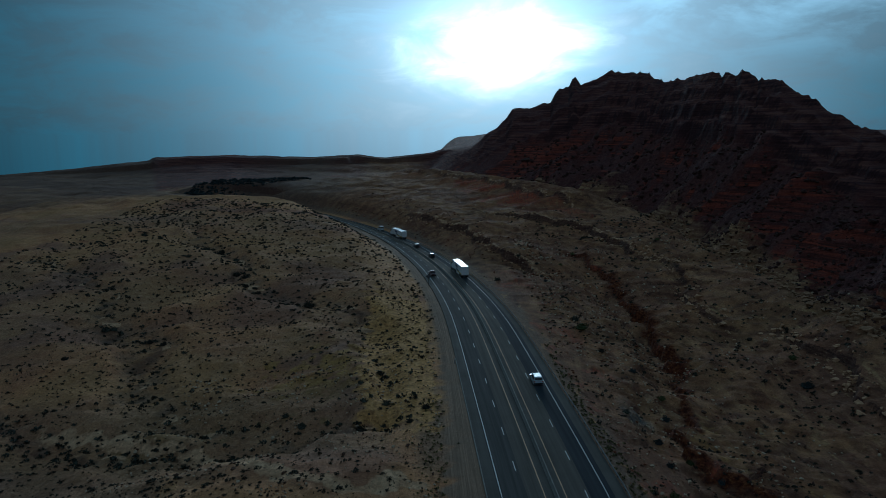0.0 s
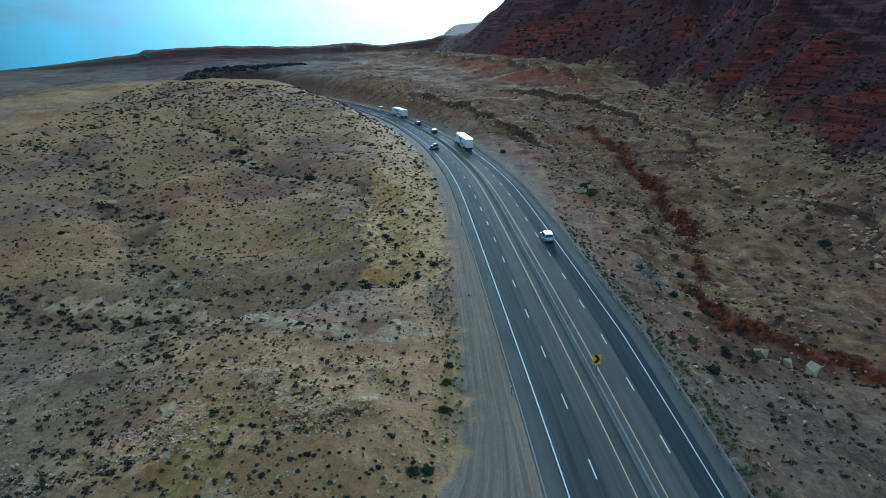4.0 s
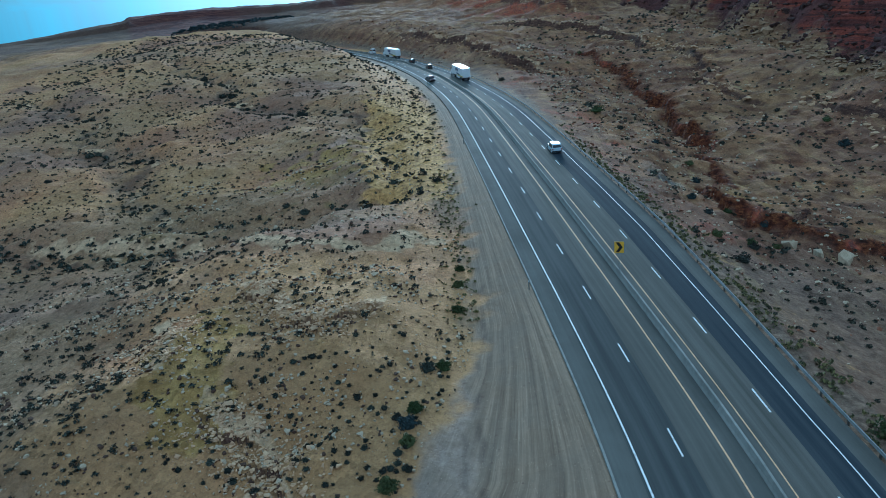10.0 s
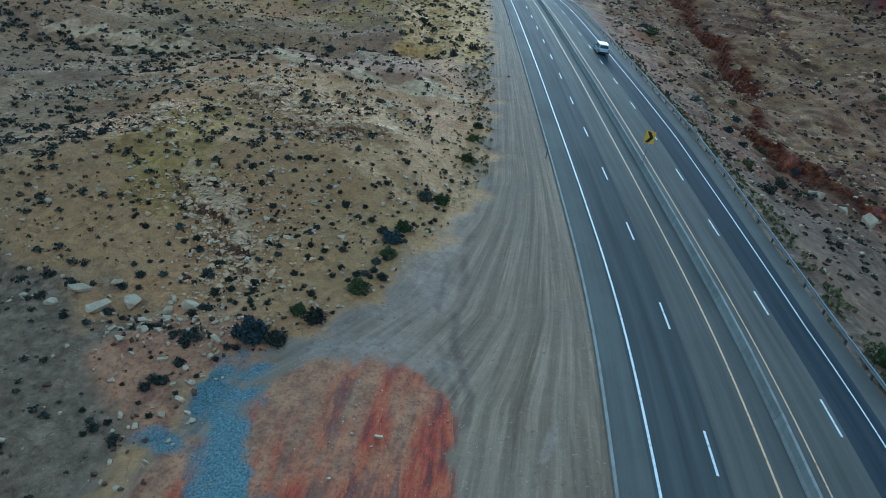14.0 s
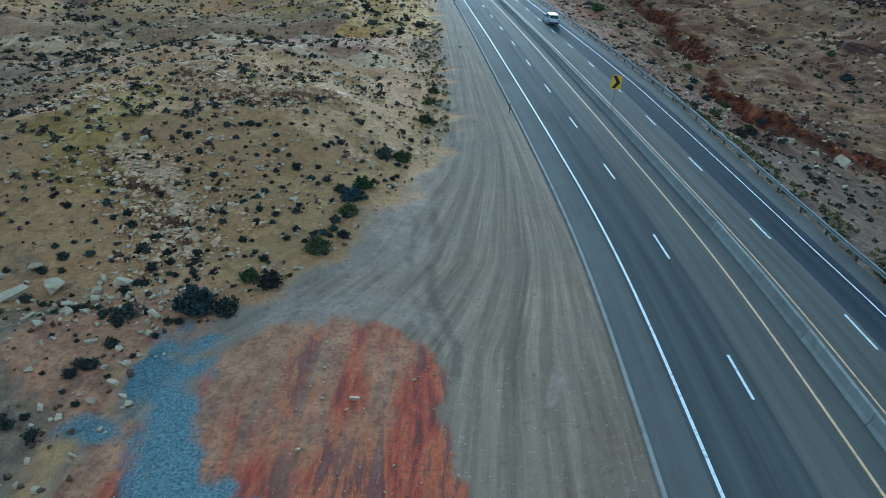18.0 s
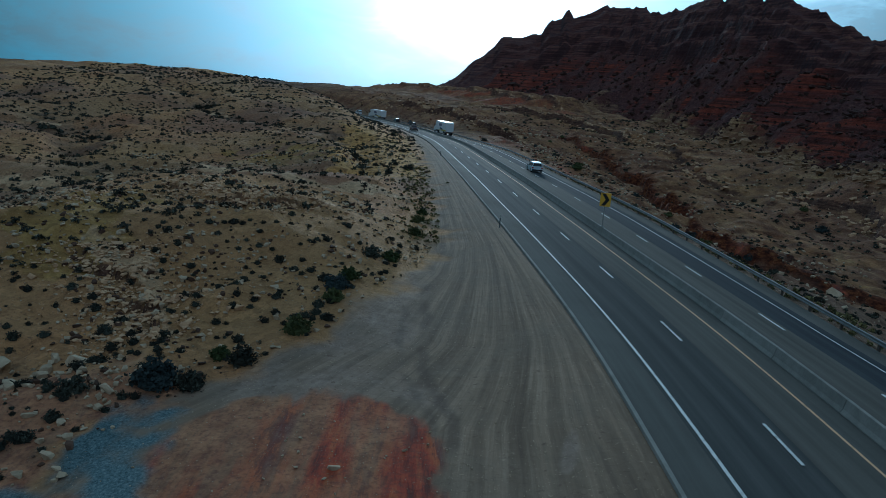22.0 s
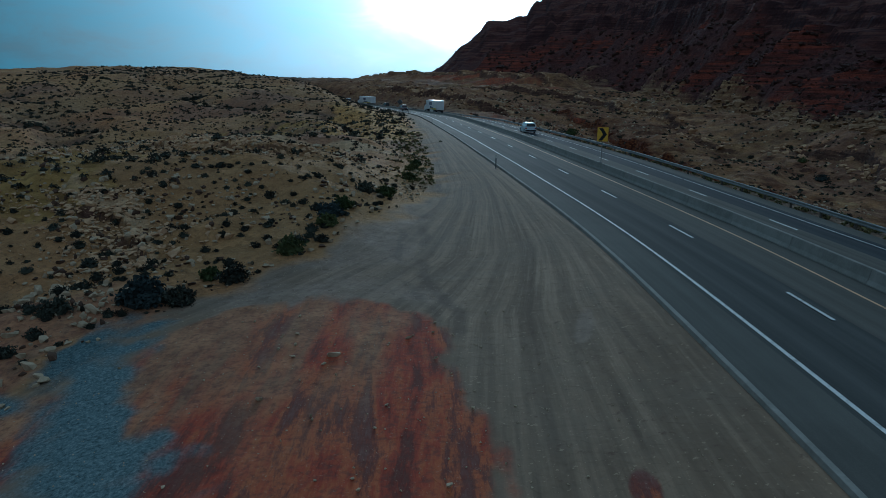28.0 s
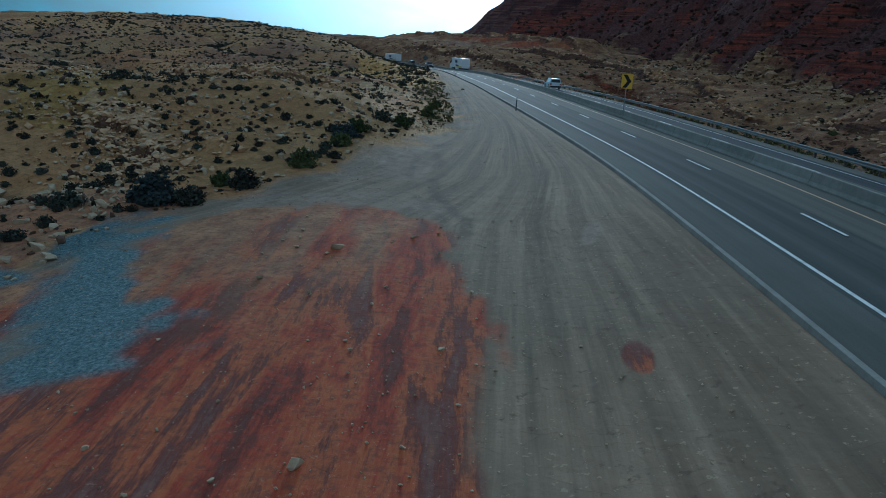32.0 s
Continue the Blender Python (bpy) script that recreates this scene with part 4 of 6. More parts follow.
    rut = np.maximum(rut, smooth(0.30, 0.1, np.abs(x - rutx + 1.1 + 0.03 * (y + 30))) * smooth(-0.2, 0.25, fbm(x * 0, y, 5, 3, 335)) * smooth(-45, -38, y) * smooth(10, -8, y) * 0.8)
    fan_ = smooth(-0.5, 1.5, rutx - x + wob * 0.4) * smooth(-39, -35, y - 0.25 * (x + 20) + wob) * smooth(0, -14, y) * (0.55 + 0.6 * n1).clip(0, 0.9)
    smear = smooth(1.0, 0.5, np.hypot((x + 9.9 - 0.25 * (y + 41)) / 0.32, (y + 41.2) / 1.6) + n1 * 0.5) * 0.55
    fan_ = np.maximum(fan_, smear)
    one = np.ones_like(x)
    for name, parts in (("zone_e", (across, rut, bank_, fan_)), ("zone_a", (gravel, red, blue, one)), ("zone_b", (verge, rock, heights, one)), ("zone_d", (smooth(9.9, 13, dd) * (0.8 + 0.4 * n1), smooth(-15.5, -22.5, x + drag * 2.2 + n1 * 2.5) * smooth(-51, -43, y + drag * 2), ochre, ashen)), ("zone_c", (pale, scarp_and_shade, np.clip(0.5 + 0.8 * fbm(x, y, 45, 3, 161), 0, 1), chute))):
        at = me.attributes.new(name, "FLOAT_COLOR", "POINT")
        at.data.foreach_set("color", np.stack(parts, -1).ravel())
    me.materials.append(M_GROUND)
    return tagged(new("ground", me), "tan desert hillsides, grey gravel pull-out and layered red mountain", "ground", kind="structure")


make_ground()


# ---- parts ----
def mesh_of(name, v, f, mats=(), smooth_faces=False):
    me = bpy.data.meshes.new(name)
    me.from_pydata([tuple(p) for p in v], [], f)
    for m in mats:
        me.materials.append(m)
    if smooth_faces:
        me.polygons.foreach_set("use_smooth", np.ones(len(me.polygons), bool))
    me.update()
    return me


def part(name, bm, mat, parent, label=""):
    """Links a bmesh, or a mesh, as one object under its thing."""
    if isinstance(bm, bmesh.types.BMesh):
        me = bpy.data.meshes.new(name)
        bmesh.ops.recalc_face_normals(bm, faces=bm.faces)
        bm.to_mesh(me)
        bm.free()
        me.materials.append(mat)
    else:
        me = bm
    ob = new(name, me)
    ob.parent = parent
    if label:
        ob["label"] = label
    return ob


def ribbon(name, d0, d1, y0, y1, up, mat, step=2.0, cols=1, skirt=0.0):
    ys = np.linspace(y0, y1, max(2, int((y1 - y0) / step) + 1))
    ds = list(np.linspace(d0, d1, cols + 1))
    lift = [up] * len(ds)
    if skirt:
        ds, lift = [d0 - 0.05] + ds + [d1 + 0.05], [up - skirt] + lift + [up - skirt]
    v, f, uv = [], [], []
    for y in ys:
        for d, u in zip(ds, lift):
            v.append(on_road(float(y), float(d), u))
            uv.append((d, y))
    k = len(ds)
    for i in range(len(ys) - 1):
        for j in range(k - 1):
            f.append((i * k + j, i * k + j + 1, (i + 1) * k + j + 1, (i + 1) * k + j))
    me = mesh_of(name, v, f, (mat,))
    lay = me.uv_layers.new(name="along")
    idx = np.empty(len(me.loops), int)
    me.loops.foreach_get("vertex_index", idx)
    lay.data.foreach_set("uv", np.array(uv)[idx].ravel())
    return me


def box(bm, x0, x1, y0, y1, z0, z1, bevel=0.0):
    m = bmesh.ops.create_cube(bm, size=1, matrix=Matrix.LocRotScale(((x0 + x1) / 2, (y0 + y1) / 2, (z0 + z1) / 2), None, (abs(x1 - x0), abs(y1 - y0), abs(z1 - z0))))
    if bevel:
        e = list({e for v in m["verts"] for e in v.link_edges})
        bmesh.ops.bevel(bm, geom=e, offset=bevel, segments=2, affect="EDGES", profile=0.6)
    return bm


def cyl(bm, r, depth, m, seg=14, r2=None):
    bmesh.ops.create_cone(bm, cap_ends=True, segments=seg, radius1=r, radius2=r if r2 is None else r2, depth=depth, matrix=m)
    return bm


# ---- road ----
Y0, Y1 = -110.0, 455.0
EDGE_L, DASH_L, YEL_L, YEL_R, DASH_R, EDGE_R, RAIL = -7.5, -4.5, -1.6, 1.35, 4.35, 7.3, 10.1
road = tagged(new("road", ribbon("road", -9.5, 10.0, Y0, Y1, -0.03, M_LANE, 3.0, 6, 0.3)), "four-lane grey asphalt highway curving between desert hills", "road", kind="structure")
for nm, a, b, mat, lab in (("near_shoulder", -9.4, EDGE_L - 0.25, M_SHOULDER, "grey asphalt shoulder"), ("lane", EDGE_L - 0.25, DASH_L + 0.5, M_MIDLANE, "darker worn asphalt lane"), ("lane", DASH_L + 0.5, YEL_L, M_LANE, ""), ("median_shoulder", YEL_L, YEL_R, M_SHOULDER, "grey asphalt beside the barrier"),
                           ("lane", YEL_R, DASH_R + 0.4, M_LANE, ""), ("lane", DASH_R + 0.4, EDGE_R + 0.9, M_NEWLANE, "darker asphalt lane"), ("far_shoulder", EDGE_R + 0.9, 9.9, M_SHOULDER, "grey asphalt shoulder")):
    part(nm, ribbon(nm, a, b, Y0, Y1, 0.0, mat, 3.0, 2), None, road, lab)
for d, mat, w in ((EDGE_L, M_WHITE, 0.07), (EDGE_R, M_WHITE, 0.065), (YEL_L, M_YELLOW, 0.065), (YEL_R, M_YELLOW, 0.065)):
    part("edge_line", ribbon("edge_line", d - w, d + w, Y0, Y1, 0.008, mat, 2.0), None, road, "white edge line" if mat is M_WHITE else "yellow edge line")
_b = bmesh.new()
DASH = bpy.data.meshes.new("lane_dash")
box(_b, -0.065, 0.065, -3.1, 0, -0.004, 0.004)
_b.to_mesh(DASH)
_b.free()
DASH.materials.append(M_WHITE)
for k in range(-8, 36):
    for d, y0 in ((DASH_L, -3.0), (DASH_R, 2.3)):
        y = y0 + 12.08 * k
        p, q = on_road(y, d, 0.008), on_road(y - 3.1, d, 0.008)
        ob = part("lane_dash", DASH, None, road)
        w = (p - q).normalized()
        side = w.cross(Vector((0, 0, 1))).normalized()
        ob.matrix_local = Matrix.Translation(p) @ Matrix((side, w, side.cross(w))).transposed().to_4x4()
kerb = tagged(new("kerb", ribbon("kerb", -9.58, -9.42, Y0, 70, 0.04, M_CONCRETE, 1.5, 1, 0.4)), "low grey asphalt kerb along the gravel", "kerb", kind="structure")


# ---- median barrier ----
def barrier_mesh(length):
    prof = [(-0.27, -0.1), (-0.27, 0.06), (-0.17, 0.22), (-0.09, 0.63), (-0.07, 0.65), (0.07, 0.65), (0.09, 0.63), (0.17, 0.22), (0.27, 0.06), (0.27, -0.1)]
    k = len(prof)
    ys = [0.0, 0.03, length - 0.03, length]
    v = [(x * (0.96 if y in (0.0, length) else 1), y, z - (0.015 if y in (0.0, length) else 0)) for y in ys for x, z in prof]
    f = [(i * k + j, i * k + (j + 1) % k, (i + 1) * k + (j + 1) % k, (i + 1) * k + j) for i in range(3) for j in range(k)]
    f += [tuple(range(k)), tuple(range(4 * k - 1, 3 * k - 1, -1))]
    return mesh_of("concrete_barrier", v, f, (M_CONCRETE,))


BAR = barrier_mesh(6.05)
for i in range(80):
    y = -110 + i * 6.08
    p, q = on_road(y, 0), on_road(y + 6.05, 0)
    w = (q - p).normalized()
    side = w.cross(Vector((0, 0, 1))).normalized()
    ob = new("concrete_barrier", BAR)
    ob.matrix_world = Matrix.Translation(p) @ Matrix((side, w, side.cross(w))).transposed().to_4x4()
    tagged(ob, "pale grey precast concrete barrier segment between the carriageways", "barrier", "median barrier segments")


# ---- guardrail ----
def w_beam(p, q):
    prof = [(0.0, 0.0), (0.055, 0.03), (0.055, 0.09), (0.0, 0.13), (0.0, 0.18), (0.055, 0.22), (0.055, 0.28), (0.0, 0.31)]
    w = (q - p).normalized()
    side = Vector((w.y, -w.x, 0)).normalized()
    v, f, k = [], [], len(prof)
    for o, th_ in ((p, 0.0), (q, 0.0), (p, 0.012), (q, 0.012)):
        v += [o - side * (x - th_) + Vector((0, 0, 0.40 + z)) for x, z in prof]
    for j in range(k - 1):
        f += [(j, j + 1, k + j + 1, k + j), (2 * k + j, 3 * k + j, 3 * k + j + 1, 2 * k + j + 1)]
    f += [(0, k, 3 * k, 2 * k), (k - 1, 2 * k + k - 1, 3 * k + k - 1, k + k - 1)]
    return mesh_of("rail", v, f, (M_STEEL,))


guard = tagged(new("guardrail"), "galvanised steel guardrail on posts along the outer shoulder", "guardrail")
guard.location = on_road(-110, RAIL)
_b = bmesh.new()
POST = bpy.data.meshes.new("post")
box(_b, -0.07, 0.07, -0.08, 0.08, -1.0, 0.70, 0.01)
_b.to_mesh(POST)
_b.free()
POST.materials.append(M_POST)
off = Matrix.Translation(-guard.location)
for i in range(98):
    y = -110 + i * 3.81
    p, q = on_road(y, RAIL, -0.1), on_road(y + 3.83, RAIL, -0.1)
    ob = part("rail", w_beam(p - guard.location, q - guard.location), None, guard)
    po = part("post", POST, None, guard, "dark weathered post")
    po.matrix_local = off @ Matrix.Translation(on_road(y, RAIL + 0.14, -0.1)) @ Matrix.Rotation(float(road_turn(y)), 4, "Z")


# ---- plants ----
def leaf_cloud(n, rx, rz, leaf, seed, base=0.05):
    """Many small blades over a lumpy dome; returns vertices and quads."""
    g = np.random.default_rng(seed)
    th_, u = g.uniform(0, 2 * math.pi, n), g.uniform(0.02, 1, n) ** 0.8
    lump = 0.72 + 0.28 * np.sin(3 * th_ + seed) * np.cos(5 * u + seed * 1.7) + g.normal(0, 0.09, n)
    s = np.sqrt(np.maximum(1 - u * u, 0)) * lump * g.uniform(0.55, 1.0, n)
    c = np.stack([rx * s * np.cos(th_), rx * s * np.sin(th_), base + rz * u * lump], -1)
    a = g.normal(size=(n, 3))
    a /= np.linalg.norm(a, axis=1)[:, None]
    b = np.cross(a, g.normal(size=(n, 3)))
    b /= np.linalg.norm(b, axis=1)[:, None]
    k = leaf * g.uniform(0.6, 1.4, n)[:, None]
    v = np.stack([c - a * k - b * k * 0.5, c + a * k * 0.3 - b * k * 0.6, c + a * k, c - a * k * 0.2 + b * k * 0.6], 1).reshape(-1, 3)
    f = np.arange(4 * n).reshape(n, 4)
    return v, f


def shrub_mesh(name, n, rx, rz, leaf, seed, mat):
    v, f = leaf_cloud(n, rx, rz, leaf, seed)
    g = np.random.default_rng(seed + 5)
    core = [(0, 0, rz * 0.62)] + [(rx * k * math.cos(a) * w, rx * k * math.sin(a) * w, h) for k, h in ((0.42, rz * 0.48), (0.58, rz * 0.2), (0.5, -0.05)) for a, w in zip(np.arange(8) * math.pi / 4, g.uniform(0.75, 1.15, 8))]
    faces = [(0, 1 + i, 1 + (i + 1) % 8) for i in range(8)] + [(1 + 8 * r + i, 9 + 8 * r + i, 9 + 8 * r + (i + 1) % 8, 1 + 8 * r + (i + 1) % 8) for r in range(2) for i in range(8)]
    return mesh_of(name, core + v.tolist(), faces + (f + 25).tolist(), (mat,))


def stems_mesh(rx, rz, seed):
    g = random.Random(seed)
    bm = bmesh.new()
    for _ in range(7):
        a, l = g.uniform(0, 6.28), g.uniform(0.5, 0.9)
        d = Vector((math.cos(a) * rx * 0.6, math.sin(a) * rx * 0.6, rz)) * l
        cyl(bm, 0.035 * rx, d.length, Matrix.Translation(d / 2) @ d.to_track_quat("Z", "Y").to_matrix().to_4x4(), 5, 0.012 * rx)
    return bm


def bush(x, y, rx, rz, mat, seed, label, name="bush", leaves=520, z=None):
    ob = new(name)
    ob.location = (x, y, (gz(x, y) if z is None else z) - 0.06)
    ob.rotation_euler = (0, 0, seed * 1.3)
    part("stems", stems_mesh(rx, rz, seed), M_STEM, ob, "dry brown stems")
    part("foliage", shrub_mesh("foliage", leaves, rx, rz, 0.06 * rx + 0.025, seed, mat), None, ob)
    return tagged(ob, label, "bush", "roadside bushes")


BUSHES = [(-22.1, -30.0, 1.0, .9, M_GREEN), (-27.2, -35.3, 1.35, 1.15, M_BLUEISH), (-25.6, -35.6, .9, .8, M_SAGE), (-21.0, -24.0, 1.0, .8, M_BLUEISH), (-20.5, -22.3, .9, .7, M_GREEN), (-20.9, -25.9, .8, .7, M_GREEN),
          (-18.4, -16.0, .95, .7, M_GREEN), (-19.7, -16.6, .9, .7, M_SAGE), (-24.0, -33.2, .9, .8, M_SAGE), (-25.2, -32.6, .7, .6, M_GREEN), (-30.4, -36.3, .8, .6, M_SAGE), (-17.2, -4.5, .9, .65, M_GREEN), (-17.0, 1.5, .9, .7, M_GREEN), (-16.8, 6.0, .8, .6, M_GREEN)]
for i, (bx, by, rx, rz, mt) in enumerate(BUSHES):
    lab = {"green_bush_leaves": "rounded green desert bush at the edge of the gravel", "blue_grey_bush_leaves": "large blue-grey desert bush at the edge of the gravel"}.get(mt.name, "grey-green sagebrush at the edge of the gravel")
    bush(bx, by, rx, rz, mt, 200 + i, lab, leaves=1500 if rx > 1 else 900)

# larger bushes in the drainage lines of both valley sides
WEST = [(-117.1, 200.4, 2.4), (-108.5, 193.2, 2.2), (-99.6, 183.2, 1.8), (-92.0, 160.6, 2.2), (-87.2, 155.1, 2.2), (-83.9, 144.3, 1.6), (-77.8, 137.5, 1.3), (-58.7, 122.9, 2.6), (-45.9, 117.6, 1.3), (-115.8, 178.7, 1.4), (-115.4, 173.3, 1.2), (-121.0, 201.0, 1.4), (-135.4, 150.2, 1.2), (-128.1, 144.9, 1.2), (-112.6, 109.9, 2.0), (-110.4, 110.0, 1.5), (-96.1, 100.6, 1.5), (-91.0, 97.3, 1.3), (-150.5, 218.7, 1.8), (-139.2, 209.4, 1.6), (-109.3, 83.6, 1.2), (-31.6, 39.5, 1.6), (-20.2, 43.5, 1.2), (-30.9, 63.8, 1.3), (-42.6, 42.9, 1.3), (-22.7, 37.9, 1.0), (-27.7, 46.9, 1.2), (-47.0, 48.4, 1.1)]
EAST = [(18.1, 108.3, 2.6), (18.0, 119.7, 1.9), (65.9, 81.8, 2.2), (68.5, 95.5, 1.6), (20.3, 91.8, 1.2), (25.0, 79.3, 1.1), (28.2, 66.6, 1.2), (17.4, 52.0, 1.1), (26.4, 57.1, 1.4), (16.8, 18.7, 1.3), (16.5, 9.2, 1.5), (19.6, 30.3, 1.0), (24.3, 35.5, 1.0), (21.3, 17.6, 1.1), (27.7, 29.7, 1.0), (26.6, 22.9, 0.9), (66.0, 116.0, 1.2), (21.0, 42.2, 1.2), (21.5, 19.0, 1.0), (8.1, 202.4, 1.2), (14.9, 196.6, 1.0), (24.3, 197.4, 1.1), (-1.8, 166.7, 1.6), (15.1, 167.3, 1.1), (31.5, 215.0, 1.4), (57.1, 213.4, 1.0), (61.8, 263.8, 1.4), (69.0, 225.2, 1.6)]
for i, (bx, by, rx) in enumerate(WEST):
    bush(bx, by, rx, rx * 0.62, M_SAGE, 260 + i, "dark juniper-like bush in a dry drainage line", leaves=420)
for i, (bx, by, rx) in enumerate(((11.9, -31.5, 1.9), (12.6, -28.0, 1.6), (14.6, -30.0, 2.2), (13.6, -33.6, 1.5))):
    bush(bx, by, rx, rx * 0.75, M_GREEN, 330 + i, "spreading green bush just below the guardrail", leaves=900)
for i, (bx, by, rx) in enumerate(EAST):
    mt = (M_GREEN, M_SAGE, M_BLUEISH)[i % 3] if i else M_GREEN
    bush(bx, by, rx, rx * 0.7, mt, 290 + i, "dense green bush beside the dry wash" if mt is M_GREEN else "grey-green bush beside the dry wash", leaves=420)

rng = np.random.default_rng(7)


def scatter(n, x0, x1, y0, y1, keep):
    x, y = rng.uniform(x0, x1, n), rng.uniform(y0, y1, n)
    d = (x - road_x(y)) * np.cos(road_turn(y))
    k = keep(x, y, d) > rng.uniform(0, 1, n)
    return x[k], y[k], d[k]


def left_density(x, y, d):
    ok = (-d > pull_out_edge(y) + 0.8) & (d < 0)
    patchy = np.clip(0.72 + 0.4 * fbm(x, y, 16, 3, 131), 0.25, 1)
    return ok * patchy * np.where((-d < 27) & (y > -8) & (y < 70), 0.2, 1.0) * np.where((y > -14) & (y < 22), 0.6, 1.0)


SHRUBS = [shrub_mesh("sagebrush", 330, 0.42, 0.34, 0.042, 300 + i, M_SAGE) for i in range(6)]
sx, sy, sd = scatter(3000, -62, -15, -44, 22, left_density)
order = np.argsort(np.hypot(sx + 20, sy + 30))
for i in order[:300]:
    ob = new("sagebrush", SHRUBS[int(i) % 6])
    k = float(rng.uniform(0.30, 0.75) + 0.7 * rng.random() ** 3)
    ob.location = (sx[i], sy[i], gz(sx[i], sy[i]) - 0.04)
    ob.rotation_euler, ob.scale = (0, 0, float(rng.uniform(0, 6.28))), (k, k, k * float(rng.uniform(0.75, 1.1)))
    tagged(ob, "low dark grey-green sagebrush clump on tan soil", "shrub", "hillside sagebrush")


def stuff_cloud(name, xs, ys, sizes, n, leaf, mat, label, category, flat=0.85):
    """All the plants too many to count, as one mesh."""
    z = ground_z(xs, ys)
    V, F, off_ = [], [], 0
    base = [leaf_cloud(n, 0.5, 0.5 * flat, leaf, 400 + j) for j in range(8)]
    for i in range(len(xs)):
        v, f = base[i % 8]
        V.append(v * sizes[i] + np.array([xs[i], ys[i], z[i] - 0.03]))
        F.append(f + off_)
        off_ += len(v)
    V, F = np.concatenate(V), np.concatenate(F)
    me = bpy.data.meshes.new(name)
    me.vertices.add(len(V))
    me.vertices.foreach_set("co", V.ravel())
    me.loops.add(F.size)
    me.loops.foreach_set("vertex_index", F.ravel())
    me.polygons.add(len(F))
    me.polygons.foreach_set("loop_start", np.arange(len(F)) * 4)
    me.update()
    me.materials.append(mat)
    return tagged(new(name, me), label, category, kind="stuff")


rest = order[300:]
x2, y2, d2 = scatter(17000, -190, -14, -60, 330, lambda x, y, d: left_density(x, y, d) * ~((x > -62) & (y < 22) & (y > -44)) * 0.66)
x3, y3, d3 = scatter(11000, 8, 150, -30, 300, lambda x, y, d: (d > 12) * np.clip(0.45 + 0.9 * fbm(x, y, 20, 3, 137), 0.08, 0.9) * np.where(y < 130, 1.0, 0.5) * np.where((y < 20) & (d < 45), 1.9, 1.0) * (x < 100))
ax, ay = np.concatenate([sx[rest], x2, x3]), np.concatenate([sy[rest], y2, y3])
far_ = np.hypot(ax + 15, ay + 66)
stuff_cloud("sagebrush_field", ax, ay, (rng.uniform(0.45, 0.95, len(ax)) + 0.8 * rng.random(len(ax)) ** 5) * (0.70 + far_ / 420).clip(0, 1.7), 40, 0.115, M_SAGE, "scattered low sagebrush over the desert hillsides", "shrubs", 0.75)
tx, ty, td = scatter(14000, -120, -14, -50, 150, lambda x, y, d: (-d > pull_out_edge(y) + 0.2) * np.clip(0.62 + 0.8 * fbm(x, y, 7, 3, 133), 0.15, 1) * np.clip(1.2 - np.hypot(x + 15, y + 66) / 300, 0.3, 1))
stuff_cloud("dry_tufts", tx, ty, rng.uniform(0.18, 0.42, len(tx)) * (0.75 + np.hypot(tx + 15, ty + 66) / 200), 8, 0.26, M_TUFT, "small dry tufts and dwarf shrubs over the soil", "grass", 0.7)
qx, qy = [], []
for line in GULLIES:
    p = np.array(line, float)
    k = np.concatenate([[0], np.cumsum(np.hypot(*np.diff(p, axis=0).T))])
    u_ = rng.uniform(0, k[-1], 170)
    qx.append(np.interp(u_, k, p[:, 0]) + rng.normal(0, 3.2, 170)), qy.append(np.interp(u_, k, p[:, 1]) + rng.normal(0, 3.2, 170))
qx, qy = np.concatenate(qx), np.concatenate(qy)
stuff_cloud("gully_scrub", qx, qy, rng.uniform(0.8, 2.0, len(qx)), 26, 0.15, M_SAGE, "dark scrub lining the dry drainage lines", "shrubs", 0.7)
gx, gy, gd = scatter(420, -40, -12, 26, 130, lambda x, y, d: (d < -11.5) * np.exp(-((-d - 19) / 5.0) ** 2))
stuff_cloud("verge_grass", gx, gy, rng.uniform(0.35, 0.9, len(gx)), 24, 0.16, M_VERGE, "yellow-green grass and weeds beside the shoulder", "grass", 0.6)
gx, gy, gd = scatter(1500, -24, -12, -8, 48, lambda x, y, d: (-d > pull_out_edge(y) - 0.2) * np.exp(-((-d - pull_out_edge(y) - 1.4) / 1.8) ** 2) * 0.5)
stuff_cloud("edge_weeds", gx, gy, rng.uniform(0.3, 0.8, len(gx)), 26, 0.14, M_VERGE, "yellow-green weeds along the edge of the gravel", "weeds", 0.75)
gx, gy, gd = scatter(5200, 6, 24, -60, 170, lambda x, y, d: (outer(y, d) > 10.5) * np.exp(-((outer(y, d) - 11.8) / 2.4) ** 2))
stuff_cloud("embankment_weeds", gx, gy, rng.uniform(0.35, 1.0, len(gx)), 20, 0.16, M_VERGE, "green-grey weeds along the foot of the guardrail", "weeds", 0.7)
ta = np.radians(rng.uniform(-22, -12.5, 850))
tr_ = 660 + 75 * np.clip(rng.normal(0, 0.6, 850), -1, 1) * np.sin((np.degrees(ta) + 22) / 9.5 * math.pi)
stuff_cloud("far_thicket", HUB[0] + tr_ * np.sin(ta), HUB[1] + tr_ * np.cos(ta), rng.uniform(1.5, 4.5, 850), 26, 0.2, M_BLUEISH, "dark thicket along the far valley floor", "trees", 0.8)


